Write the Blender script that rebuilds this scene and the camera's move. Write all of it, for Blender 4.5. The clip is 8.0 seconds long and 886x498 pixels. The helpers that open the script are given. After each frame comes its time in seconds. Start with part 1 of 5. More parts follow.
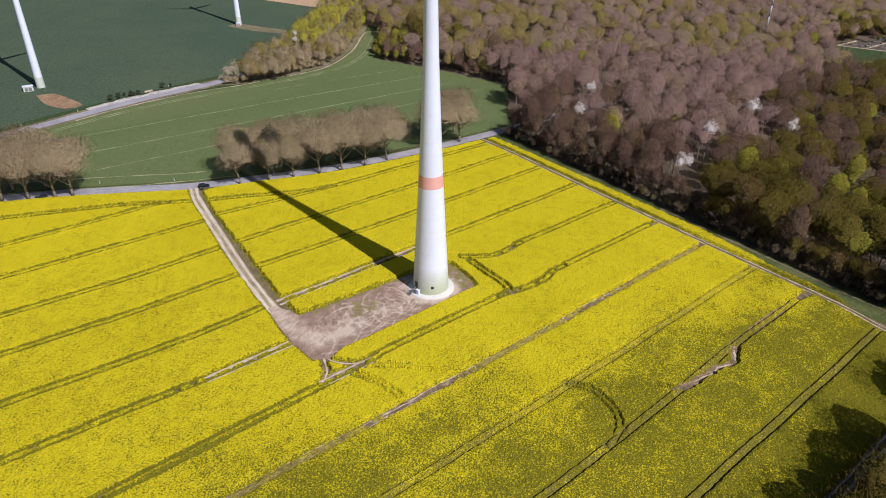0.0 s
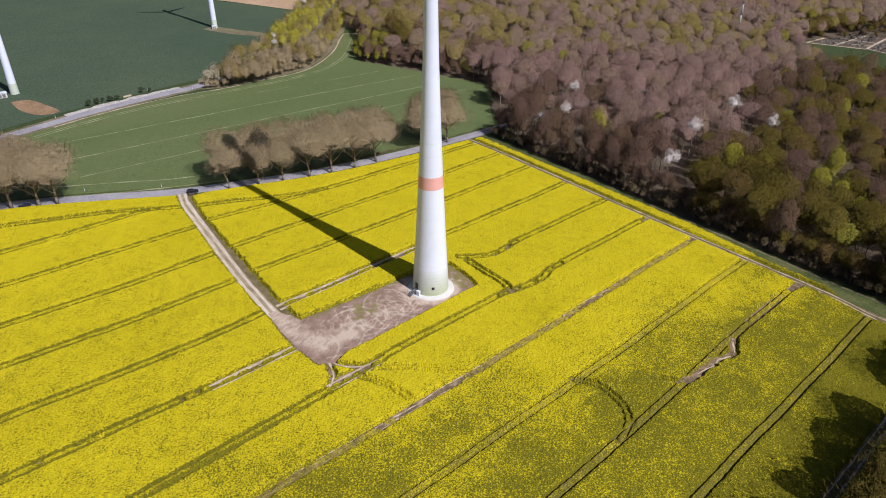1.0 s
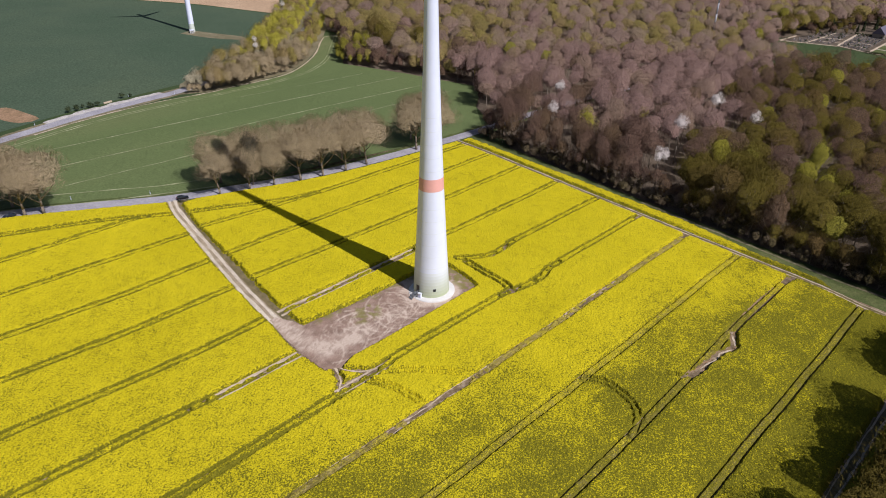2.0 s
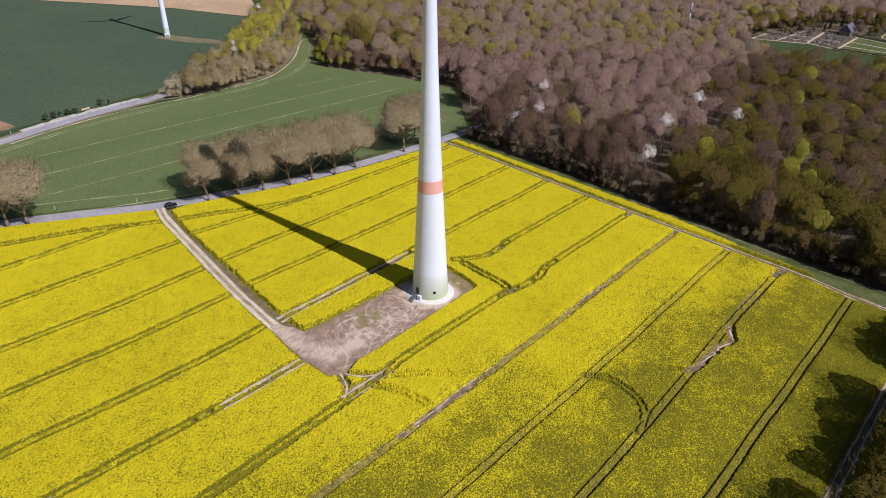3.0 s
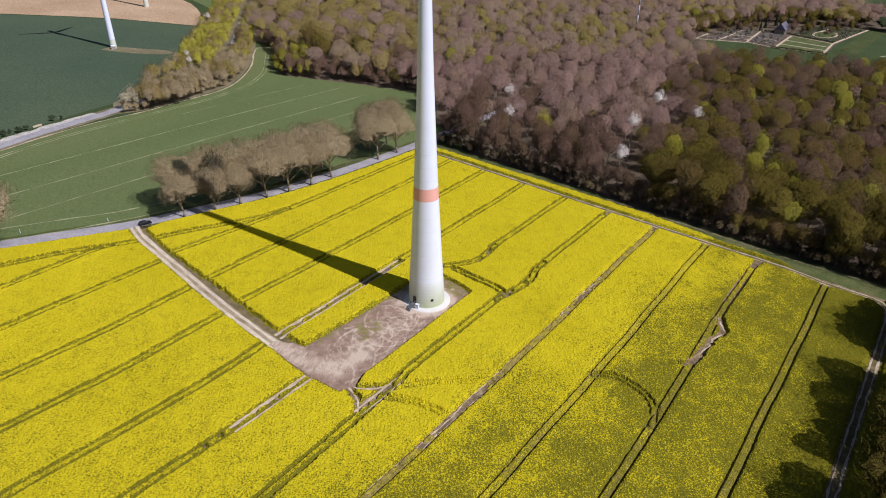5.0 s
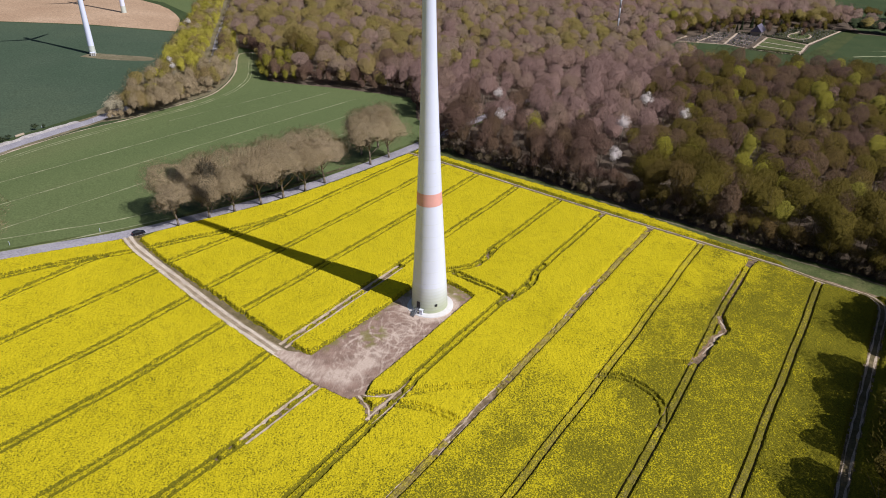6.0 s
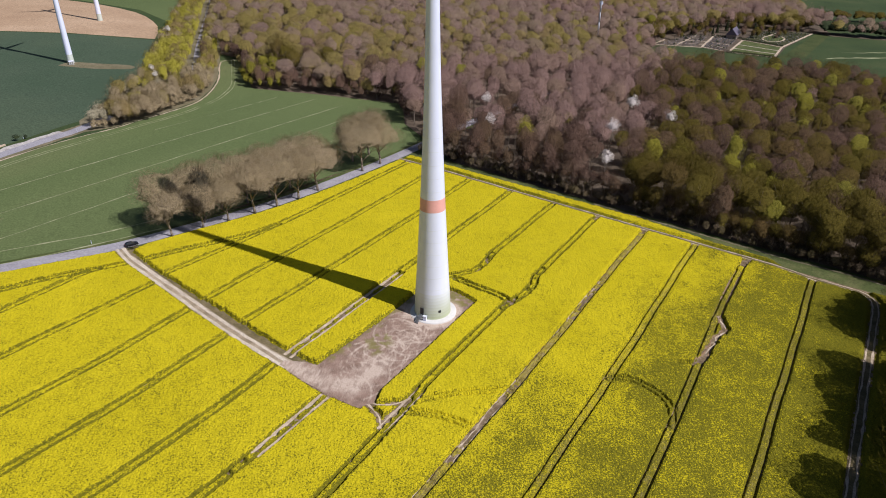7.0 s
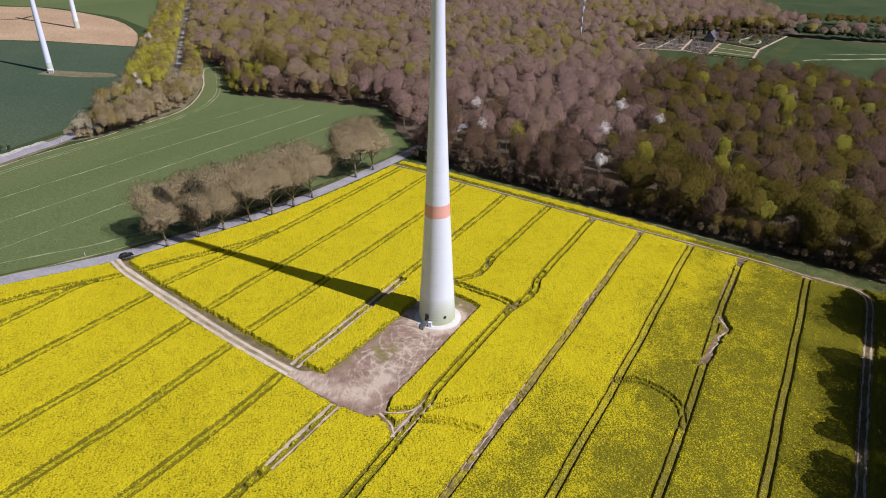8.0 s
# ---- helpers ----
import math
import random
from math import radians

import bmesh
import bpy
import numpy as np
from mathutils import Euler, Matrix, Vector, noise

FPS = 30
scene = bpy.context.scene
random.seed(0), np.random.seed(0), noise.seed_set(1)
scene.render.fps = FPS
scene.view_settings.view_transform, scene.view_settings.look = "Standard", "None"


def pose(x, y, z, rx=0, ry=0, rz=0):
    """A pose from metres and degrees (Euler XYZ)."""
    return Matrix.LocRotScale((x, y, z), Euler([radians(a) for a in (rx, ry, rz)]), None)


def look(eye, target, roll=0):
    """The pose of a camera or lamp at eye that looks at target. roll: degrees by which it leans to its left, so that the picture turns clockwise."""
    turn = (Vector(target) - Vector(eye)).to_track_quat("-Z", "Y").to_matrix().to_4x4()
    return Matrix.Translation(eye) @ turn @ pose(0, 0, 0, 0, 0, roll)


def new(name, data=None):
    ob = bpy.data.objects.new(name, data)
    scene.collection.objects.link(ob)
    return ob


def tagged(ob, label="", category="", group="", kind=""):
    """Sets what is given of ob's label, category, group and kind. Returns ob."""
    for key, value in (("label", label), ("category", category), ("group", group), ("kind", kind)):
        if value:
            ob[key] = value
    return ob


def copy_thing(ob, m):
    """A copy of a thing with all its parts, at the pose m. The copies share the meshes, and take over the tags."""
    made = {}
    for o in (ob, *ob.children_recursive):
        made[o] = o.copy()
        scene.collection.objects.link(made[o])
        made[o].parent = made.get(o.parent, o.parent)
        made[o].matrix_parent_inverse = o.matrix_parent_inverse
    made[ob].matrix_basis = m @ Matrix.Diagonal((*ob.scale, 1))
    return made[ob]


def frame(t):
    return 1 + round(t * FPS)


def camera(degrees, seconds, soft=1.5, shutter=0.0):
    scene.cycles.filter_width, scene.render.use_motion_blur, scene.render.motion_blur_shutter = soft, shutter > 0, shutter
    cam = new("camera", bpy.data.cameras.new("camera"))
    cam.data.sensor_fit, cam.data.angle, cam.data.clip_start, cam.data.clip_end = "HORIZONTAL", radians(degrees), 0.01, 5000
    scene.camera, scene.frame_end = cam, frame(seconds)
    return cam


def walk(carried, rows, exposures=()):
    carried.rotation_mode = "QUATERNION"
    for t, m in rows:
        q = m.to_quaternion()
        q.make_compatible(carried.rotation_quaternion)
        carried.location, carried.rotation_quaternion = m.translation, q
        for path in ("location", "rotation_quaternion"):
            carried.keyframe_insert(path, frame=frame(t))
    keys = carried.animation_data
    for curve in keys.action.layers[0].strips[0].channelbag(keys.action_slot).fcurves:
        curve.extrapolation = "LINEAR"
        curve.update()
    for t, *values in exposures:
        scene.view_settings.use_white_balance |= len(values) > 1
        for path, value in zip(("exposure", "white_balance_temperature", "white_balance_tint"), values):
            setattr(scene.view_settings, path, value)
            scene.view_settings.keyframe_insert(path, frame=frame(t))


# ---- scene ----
cam = camera(67.9, 8.0, soft=1.0)

# The land falls gently to the south-east; the plan below is drawn on that slope.
UP = Vector((-0.034, 0.028, 1.0)).normalized()
SLOPE = UP.rotation_difference(Vector((0, 0, 1))).to_matrix().to_4x4()
PATH = [
    (0, (0.527, 0.831, 117.152), (0.545, 2.541, 116.115), 2.9),
    (0.5, (-3.645, 0.773, 116.773), (-3.583, 2.484, 115.739), 3.0),
    (1, (-7.71, 0.841, 116.582), (-7.609, 2.552, 115.552), 3.0),
    (1.5, (-11.532, 1.094, 116.249), (-11.394, 2.805, 115.223), 3.0),
    (3, (-22.918, 2.672, 115.727), (-22.662, 4.376, 114.711), 3.0),
    (3.5, (-26.708, 3.234, 115.787), (-26.409, 4.933, 114.776), 3.1),
    (4, (-30.201, 4.058, 115.748), (-29.859, 5.752, 114.741), 3.1),
    (4.5, (-33.929, 5.023, 115.594), (-33.546, 6.711, 114.592), 3.1),
    (6, (-44.984, 8.429, 115.283), (-44.497, 10.1, 114.298), 3.2),
    (6.5, (-48.618, 9.774, 115.096), (-48.096, 11.44, 114.119), 3.2),
    (7, (-52.241, 11.067, 114.918), (-51.685, 12.726, 113.949), 3.2),
    (7.5, (-55.853, 12.532, 114.791), (-55.264, 14.184, 113.829), 3.2),
    (8, (-59.416, 14.057, 114.598), (-58.795, 15.702, 113.644), 3.2),
]
walk(cam, [(t, SLOPE @ look(eye, target, roll)) for t, eye, target, roll in PATH], [(0.0, -0.1, 6100, 16), (8.0, -0.1, 6100, 16)])

# ---- light ----
SUN_EL, SUN_AZ = 47.0, 133.3          # degrees; azimuth clockwise from +y
world = bpy.data.worlds.new("sky")
scene.world = world
world.use_nodes = True
wn = world.node_tree.nodes
sky = wn.new("ShaderNodeTexSky")
sky.sky_type, sky.sun_disc = "NISHITA", False
sky.sun_elevation, sky.sun_rotation = radians(SUN_EL), radians(SUN_AZ)
world.node_tree.links.new(sky.outputs[0], wn["Background"].inputs[0])
wn["Background"].inputs[1].default_value = 0.048
sun = new("sun", bpy.data.lights.new("sun", "SUN"))
sun.data.energy, sun.data.angle, sun.data.color = 4.8, radians(0.53), (1.0, 0.965, 0.91)
to_sun = Vector((math.sin(radians(SUN_AZ)) * math.cos(radians(SUN_EL)), math.cos(radians(SUN_AZ)) * math.cos(radians(SUN_EL)), math.sin(radians(SUN_EL))))
sun.matrix_world = look(to_sun * 400, (0, 0, 0))

# ---- plan ----
TURN = radians(40.4)                  # the way the tramlines run
CU, SU = math.cos(TURN), math.sin(TURN)
SL = np.array(SLOPE.to_3x3())


def uv(u, v):
    """Field coordinates (along, across the tramlines) to plan coordinates."""
    return (u * CU - v * SU, u * SU + v * CU)


def to_uv(x, y):
    return x * CU + y * SU, -x * SU + y * CU


def place(x, y, h=0.0):
    p = SLOPE @ Vector((x, y, 0))
    return Vector((p.x, p.y, p.z + h))


def lay(V):
    """An array of plan points with heights, laid on the slope."""
    V = np.asarray(V, float)
    P = V[:, :2] @ SL[:, :2].T
    P[:, 2] += V[:, 2]
    return P


def inside(poly, X, Y):
    poly = np.asarray(poly, float)
    X, Y = np.asarray(X, float), np.asarray(Y, float)
    r = np.zeros(X.shape, bool)
    x0, y0 = poly[-1]
    for x1, y1 in poly:
        c = (y1 > Y) != (y0 > Y)
        with np.errstate(divide="ignore", invalid="ignore"):
            r ^= c & (X < (x0 - x1) * (Y - y1) / (y0 - y1 + 1e-12) + x1)
        x0, y0 = x1, y1
    return r


def smooth(a, b, x):
    t = np.clip((x - a) / (b - a), 0, 1)
    return t * t * (3 - 2 * t)


def line_dist(pts, X, Y, reach):
    """Distance of each point from a polyline, where it is below reach; and the side offset along it."""
    D = np.full(X.shape, 1e3)
    for (x0, y0), (x1, y1) in zip(pts, pts[1:]):
        near = (X > min(x0, x1) - reach) & (X < max(x0, x1) + reach) & (Y > min(y0, y1) - reach) & (Y < max(y0, y1) + reach)
        dx, dy = x1 - x0, y1 - y0
        t = np.clip(((X[near] - x0) * dx + (Y[near] - y0) * dy) / (dx * dx + dy * dy), 0, 1)
        D[near] = np.minimum(D[near], np.hypot(X[near] - x0 - t * dx, Y[near] - y0 - t * dy))
    return D


def value_noise(X, Y, cell, seed):
    """Smooth noise from 0 to 1."""
    g = np.random.RandomState(seed).rand(64, 64)
    a, b = X / cell, Y / cell
    i, j = np.floor(a).astype(int), np.floor(b).astype(int)
    s, t = a - i, b - j
    s, t = s * s * (3 - 2 * s), t * t * (3 - 2 * t)
    i0, i1, j0, j1 = i % 64, (i + 1) % 64, j % 64, (j + 1) % 64
    return (g[i0, j0] * (1 - s) + g[i1, j0] * s) * (1 - t) + (g[i0, j1] * (1 - s) + g[i1, j1] * s) * t


def curve_through(pts, step=3.0):
    """A smooth polyline through the points."""
    P = np.asarray(pts, float)
    P = np.vstack([2 * P[0] - P[1], P, 2 * P[-1] - P[-2]])
    out = []
    for k in range(1, len(P) - 2):
        n = max(2, int(np.hypot(*(P[k + 1] - P[k])) / step))
        for t in np.arange(n) / n:
            a, b, c, d = P[k - 1], P[k], P[k + 1], P[k + 2]
            out.append(0.5 * (2 * b + (c - a) * t + (2 * a - 5 * b + 4 * c - d) * t * t + (3 * b - a - 3 * c + d) * t ** 3))
    out.append(P[-2])
    return [tuple(p) for p in out]


# ---- materials ----
def node(nt, kind, **values):
    n = nt.nodes.new(kind)
    for k, v in values.items():
        n.inputs[k].default_value = v
    return n


def blank(name, rough=0.9, spec=0.3):
    m = bpy.data.materials.new(name)
    m.use_nodes = True
    b = m.node_tree.nodes["Principled BSDF"]
    b.inputs["Roughness"].default_value = rough
    b.inputs["Specular IOR Level"].default_value = spec
    return m, m.node_tree, b


def ramp(nt, source, stops):
    r = nt.nodes.new("ShaderNodeValToRGB")
    el = r.color_ramp.elements
    while len(el) < len(stops):
        el.new(0.5)
    for e, (p, c) in zip(el, stops):
        e.position, e.color = p, (*c, 1)
    nt.links.new(source, r.inputs[0])
    return r.outputs[0]


def mix(nt, fac, a, b, how="MIX"):
    n = nt.nodes.new("ShaderNodeMix")
    n.data_type, n.blend_type = "RGBA", how
    for sock, v in ((n.inputs[0], fac), (n.inputs[6], a), (n.inputs[7], b)):
        if isinstance(v, (int, float)):
            sock.default_value = v
        elif isinstance(v, tuple):
            sock.default_value = (*v, 1)
        else:
            nt.links.new(v, sock)
    return n.outputs[2]


def noise_tex(nt, scale, detail=4.0, rough=0.6, stretch=None):
    g = nt.nodes.new("ShaderNodeNewGeometry")
    t = node(nt, "ShaderNodeTexNoise", Scale=scale, Detail=detail, Roughness=rough)
    if stretch:
        mp = nt.nodes.new("ShaderNodeMapping")
        mp.inputs["Rotation"].default_value = (0, 0, -stretch[0])
        mp.inputs["Scale"].default_value = (stretch[1], stretch[2], 1)
        mp.vector_type = "TEXTURE"
        mp.inputs["Rotation"].default_value = (0, 0, stretch[0])
        nt.links.new(g.outputs["Position"], mp.inputs[0])
        nt.links.new(mp.outputs[0], t.inputs["Vector"])
    else:
        nt.links.new(g.outputs["Position"], t.inputs["Vector"])
    return t.outputs["Fac"]


def bumped(nt, b, height, strength, distance):
    n = node(nt, "ShaderNodeBump", Strength=strength, Distance=distance)
    nt.links.new(height, n.inputs["Height"])
    nt.links.new(n.outputs[0], b.inputs["Normal"])


def land(name, dark, mid, light, broad, fine, rough=0.95, bump=0.15, stretch=None):
    """Earth, grass and the like: broad patches and a fine grain."""
    m, nt, b = blank(name, rough, 0.2)
    big = ramp(nt, noise_tex(nt, broad, 5, 0.6, stretch), [(0.3, dark), (0.5, mid), (0.7, light)])
    f = noise_tex(nt, fine, 5, 0.7)
    grain = ramp(nt, f, [(0.25, (0.5, 0.5, 0.5)), (0.75, (1.35, 1.35, 1.35))])
    nt.links.new(mix(nt, 1.0, big, grain, "MULTIPLY"), b.inputs["Base Color"])
    bumped(nt, b, f, 0.6, bump)
    return m


def paint(name, colour, rough=0.5, spec=0.5, metal=0.0, dirt=0.12, scale=0.6):
    m, nt, b = blank(name, rough, spec)
    b.inputs["Metallic"].default_value = metal
    d = tuple(c * (1 - dirt) for c in colour)
    nt.links.new(ramp(nt, noise_tex(nt, scale, 6, 0.65), [(0.3, d), (0.65, colour)]), b.inputs["Base Color"])
    return m


M_MEADOW = land("meadow grass", (0.036, 0.058, 0.020), (0.048, 0.074, 0.025), (0.066, 0.086, 0.031), 0.02, 1.2)
M_WHEAT = land("young green wheat", (0.104, 0.140, 0.050), (0.126, 0.162, 0.060), (0.160, 0.172, 0.072), 0.014, 1.5, 0.95, 0.1, (TURN, 6, 1))
M_WHEAT_DARK = land("dark green wheat", (0.056, 0.090, 0.052), (0.070, 0.102, 0.062), (0.084, 0.114, 0.066), 0.010, 1.0, 0.95, 0.1)
M_STUBBLE = land("dry ploughed earth", (0.42, 0.28, 0.175), (0.48, 0.33, 0.21), (0.54, 0.38, 0.25), 0.02, 0.8)
M_SOIL = land("field soil", (0.11, 0.08, 0.045), (0.21, 0.15, 0.092), (0.40, 0.31, 0.215), 0.55, 3.0)
M_LITTER = land("forest leaf litter", (0.085, 0.064, 0.046), (0.125, 0.094, 0.067), (0.175, 0.133, 0.095), 0.08, 1.5)
M_GRASS = land("rough verge grass", (0.06, 0.08, 0.025), (0.09, 0.11, 0.035), (0.15, 0.15, 0.06), 0.12, 2.0)
M_STRIP = land("uncut meadow grass", (0.045, 0.062, 0.018), (0.062, 0.08, 0.024), (0.085, 0.096, 0.032), 0.05, 1.5)
M_GRAVEL = land("pale gravel", (0.50, 0.42, 0.33), (0.62, 0.53, 0.42), (0.72, 0.63, 0.51), 0.25, 3.0)
M_TRACK = land("tan trodden gravel", (0.26, 0.20, 0.125), (0.37, 0.29, 0.195), (0.50, 0.40, 0.29), 0.3, 2.5)
M_VERGE = land("brown trodden grass", (0.11, 0.09, 0.04), (0.17, 0.135, 0.065), (0.26, 0.20, 0.11), 0.25, 2.2)
M_LAYBY = land("dusty pale gravel", (0.36, 0.32, 0.30), (0.50, 0.46, 0.43), (0.64, 0.60, 0.56), 0.35, 1.5)
M_RUT = land("dry pale earth", (0.40, 0.31, 0.215), (0.55, 0.44, 0.325), (0.68, 0.56, 0.43), 0.4, 3.0)
M_ASPHALT = land("worn asphalt", (0.30, 0.28, 0.31), (0.36, 0.34, 0.37), (0.42, 0.40, 0.43), 0.1, 2.0, 0.85, 0.02)
M_PALE = land("pale young straw", (0.20, 0.22, 0.11), (0.32, 0.33, 0.18), (0.44, 0.44, 0.27), 0.15, 1.0)
M_DRY = land("dry tan grass", (0.15, 0.135, 0.075), (0.20, 0.17, 0.10), (0.27, 0.23, 0.15), 0.1, 1.0)
M_ROUGH = land("rough dark grass", (0.035, 0.040, 0.016), (0.055, 0.058, 0.024), (0.085, 0.078, 0.036), 0.15, 1.8)
M_RED_EARTH = land("reddish bare earth", (0.20, 0.15, 0.08), (0.30, 0.19, 0.11), (0.40, 0.26, 0.16), 0.08, 1.0)
M_CONCRETE = land("light concrete", (0.60, 0.58, 0.55), (0.66, 0.64, 0.61), (0.72, 0.70, 0.67), 0.4, 1.2, 0.9, 0.02)


def crop_material():
    """Oilseed rape: yellow flower heads over green stems; less flower where the plants lag, and where shade is painted
    in.
    """
    m, nt, b = blank("flowering rape", 0.9, 0.04)
    at = nt.nodes.new("ShaderNodeAttribute")
    at.attribute_name = "bloom_light"
    f = noise_tex(nt, 2.7, 4, 0.75)
    spread = node(nt, "ShaderNodeMapRange", **{"From Min": 0.33, "From Max": 0.67})
    nt.links.new(f, spread.inputs["Value"])
    sub = nt.nodes.new("ShaderNodeMath")
    sub.operation = "SUBTRACT"
    nt.links.new(at.outputs["Fac"], sub.inputs[0])
    nt.links.new(spread.outputs[0], sub.inputs[1])
    green = ramp(nt, noise_tex(nt, 3.0, 4, 0.8), [(0.35, (0.065, 0.066, 0.007)), (0.65, (0.225, 0.195, 0.014))])
    yellow = ramp(nt, noise_tex(nt, 0.05, 5), [(0.3, (0.51, 0.42, 0.008)), (0.7, (0.58, 0.475, 0.012))])
    yellow = mix(nt, 1.0, yellow, ramp(nt, noise_tex(nt, 3.6, 4, 0.8), [(0.36, (0.66, 0.66, 0.62)), (0.56, (1.1, 1.1, 1.1))]), "MULTIPLY")
    fac = ramp(nt, sub.outputs[0], [(0.0, (0, 0, 0)), (0.18, (1, 1, 1))])
    dry = nt.nodes.new("ShaderNodeAttribute")
    dry.attribute_name = "dry"
    straw = ramp(nt, noise_tex(nt, 1.7, 5, 0.8, (TURN, 3, 0.7)), [(0.36, (0.085, 0.06, 0.026)), (0.5, (0.20, 0.15, 0.06)), (0.64, (0.42, 0.33, 0.19))])
    nt.links.new(mix(nt, dry.outputs["Fac"], mix(nt, fac, green, yellow), straw), b.inputs["Base Color"])
    bumped(nt, b, f, 0.5, 0.12)
    return m


M_CROP = crop_material()


# ---- making meshes ----
def tri_mesh(name, V, F, mats=(), mat_index=None, attrs=(), shade=False, normals=None):
    """A mesh from arrays of points and of triangles or quads."""
    V, F = np.asarray(V, np.float32), np.asarray(F, np.int32)
    me = bpy.data.meshes.new(name)
    n, k = F.shape
    me.vertices.add(len(V))
    me.vertices.foreach_set("co", V.ravel())
    me.loops.add(n * k)
    me.loops.foreach_set("vertex_index", F.ravel())
    me.polygons.add(n)
    me.polygons.foreach_set("loop_start", np.arange(0, n * k, k, dtype=np.int32))
    if mat_index is not None:
        me.polygons.foreach_set("material_index", np.asarray(mat_index, np.int32))
    for a, values in attrs:
        me.attributes.new(a, "FLOAT", "POINT").data.foreach_set("value", np.asarray(values, np.float32))
    for m in mats:
        me.materials.append(m)
    me.update(calc_edges=True)
    me.polygons.foreach_set("use_smooth", np.full(n, shade or normals is not None))
    if normals is not None:
        me.normals_split_custom_set_from_vertices(np.asarray(normals, np.float32))
    return me


def part(name, bm, material, parent, label=""):
    """Links a bmesh as one mesh object under a thing or a part."""
    me = bpy.data.meshes.new(name)
    bm.to_mesh(me)
    bm.free()
    me.materials.append(material)
    ob = new(name, me)
    ob.parent = parent
    return tagged(ob, label)


def root(name, label, category, group="", at=None):
    ob = new(name)
    ob.empty_display_size = 0.5
    if at is not None:
        ob.matrix_world = at
    return tagged(ob, label, category, group)


def polygon(name, pts, h, material, label, category, thick=0.0):
    """A flat piece of land with the outline pts."""
    bm = bmesh.new()
    f = bm.faces.new([bm.verts.new(place(x, y, h)) for x, y in pts])
    f.normal_update()
    if f.normal.z < 0:
        f.normal_flip()
    bmesh.ops.triangulate(bm, faces=[f])
    me = bpy.data.meshes.new(name)
    bm.to_mesh(me)
    bm.free()
    me.materials.append(material)
    return tagged(new(name, me), label, category, kind="structure")


def ribbon(name, pts, width, h, material, label, category, wobble=0.0, seed=1, parent=None, offset=0.0, crown=0.0):
    """A strip of land along pts, with a slightly uneven edge."""
    P = np.asarray(pts, float)
    T = np.gradient(P, axis=0)
    T /= np.linalg.norm(T, axis=1)[:, None]
    N = np.c_[-T[:, 1], T[:, 0]]
    rng = np.random.RandomState(seed)
    wl, wr = (rng.rand(2, len(P)) - 0.5) * 2 * wobble
    rows = [P + N * (offset - width / 2 + wl)[:, None], P + N * offset, P + N * (offset + width / 2 + wr)[:, None]]
    hs = [h, h + crown, h]
    V = np.vstack([np.c_[r, np.full(len(P), z)] for r, z in zip(rows, hs)])
    n = len(P)
    i = np.arange(n - 1)
    F = np.vstack([np.c_[i + n + a, i + a, i + 1 + a, i + 1 + n + a] for a in (0, n)])
    ob = new(name, tri_mesh(name, lay(V), F, [material]))
    if parent:
        ob.parent = parent
        return tagged(ob, label)
    return tagged(ob, label, category, kind="structure")


def box(bm, size, at, turn=None):
    m = Matrix.Translation(at) @ (turn or Matrix()) @ Matrix.Diagonal((*size, 1))
    return bmesh.ops.create_cube(bm, size=1, matrix=m)["verts"]


def lathe(bm, profile, n=48, smooth_faces=True):
    """A body turned from (radius, height) pairs."""
    rings = [[bm.verts.new((r * math.cos(2 * math.pi * k / n), r * math.sin(2 * math.pi * k / n), z)) for k in range(n)] for r, z in profile]
    for a, b in zip(rings, rings[1:]):
        for k in range(n):
            bm.faces.new((a[k], a[(k + 1) % n], b[(k + 1) % n], b[k])).smooth = smooth_faces
    return rings


def tube(bm, a, b, ra, rb, n=6):
    a, b = Vector(a), Vector(b)
    q = (b - a).to_track_quat("Z", "Y")
    ring = [[bm.verts.new(p + q @ Vector((r * math.cos(2 * math.pi * k / n), r * math.sin(2 * math.pi * k / n), 0))) for k in range(n)] for p, r in ((a, ra), (b, rb))]
    for k in range(n):
        bm.faces.new((ring[0][k], ring[0][(k + 1) % n], ring[1][(k + 1) % n], ring[1][k])).smooth = True
    bm.faces.new(ring[1])
    bm.faces.new(ring[0][::-1])


# ---- land ----
ROAD = curve_through([(-330, 150), (-230, 187), (-160, 216), (-128, 225.5), (-97, 233), (-75, 242), (-45, 256), (-13, 276.5), (25, 305), (70, 342), (130, 385), (230, 440)])
AVENUE = curve_through([(-262, 165), (-225, 225), (-196, 271), (-175, 302.5), (-163, 320), (-150, 336.5), (-138, 350.5), (-125, 366), (-101, 404), (-84, 433), (-76, 462), (-74, 535), (-68, 680), (-63, 803), (-58, 1000), (-50, 1400)])
LANE = [uv(u, v) for u, v in curve_through([(206.5, 214), (207.6, 190), (207.4, 150), (207.6, 110), (208, 70), (208.3, 48), (206.9, 36), (206.8, 28), (207, 20.5), (204.3, 16), (199, 14.6), (178, 14.7), (160, 15.1), (140, 15.4), (112, 15.8), (40, 16)])]
TRACK = [uv(u, v) for u, v in curve_through([(77.2, 238), (75, 231), (73.2, 219), (71.2, 204), (69.2, 189), (67.5, 175), (66.3, 163), (65.5, 152), (65.1, 138)])]

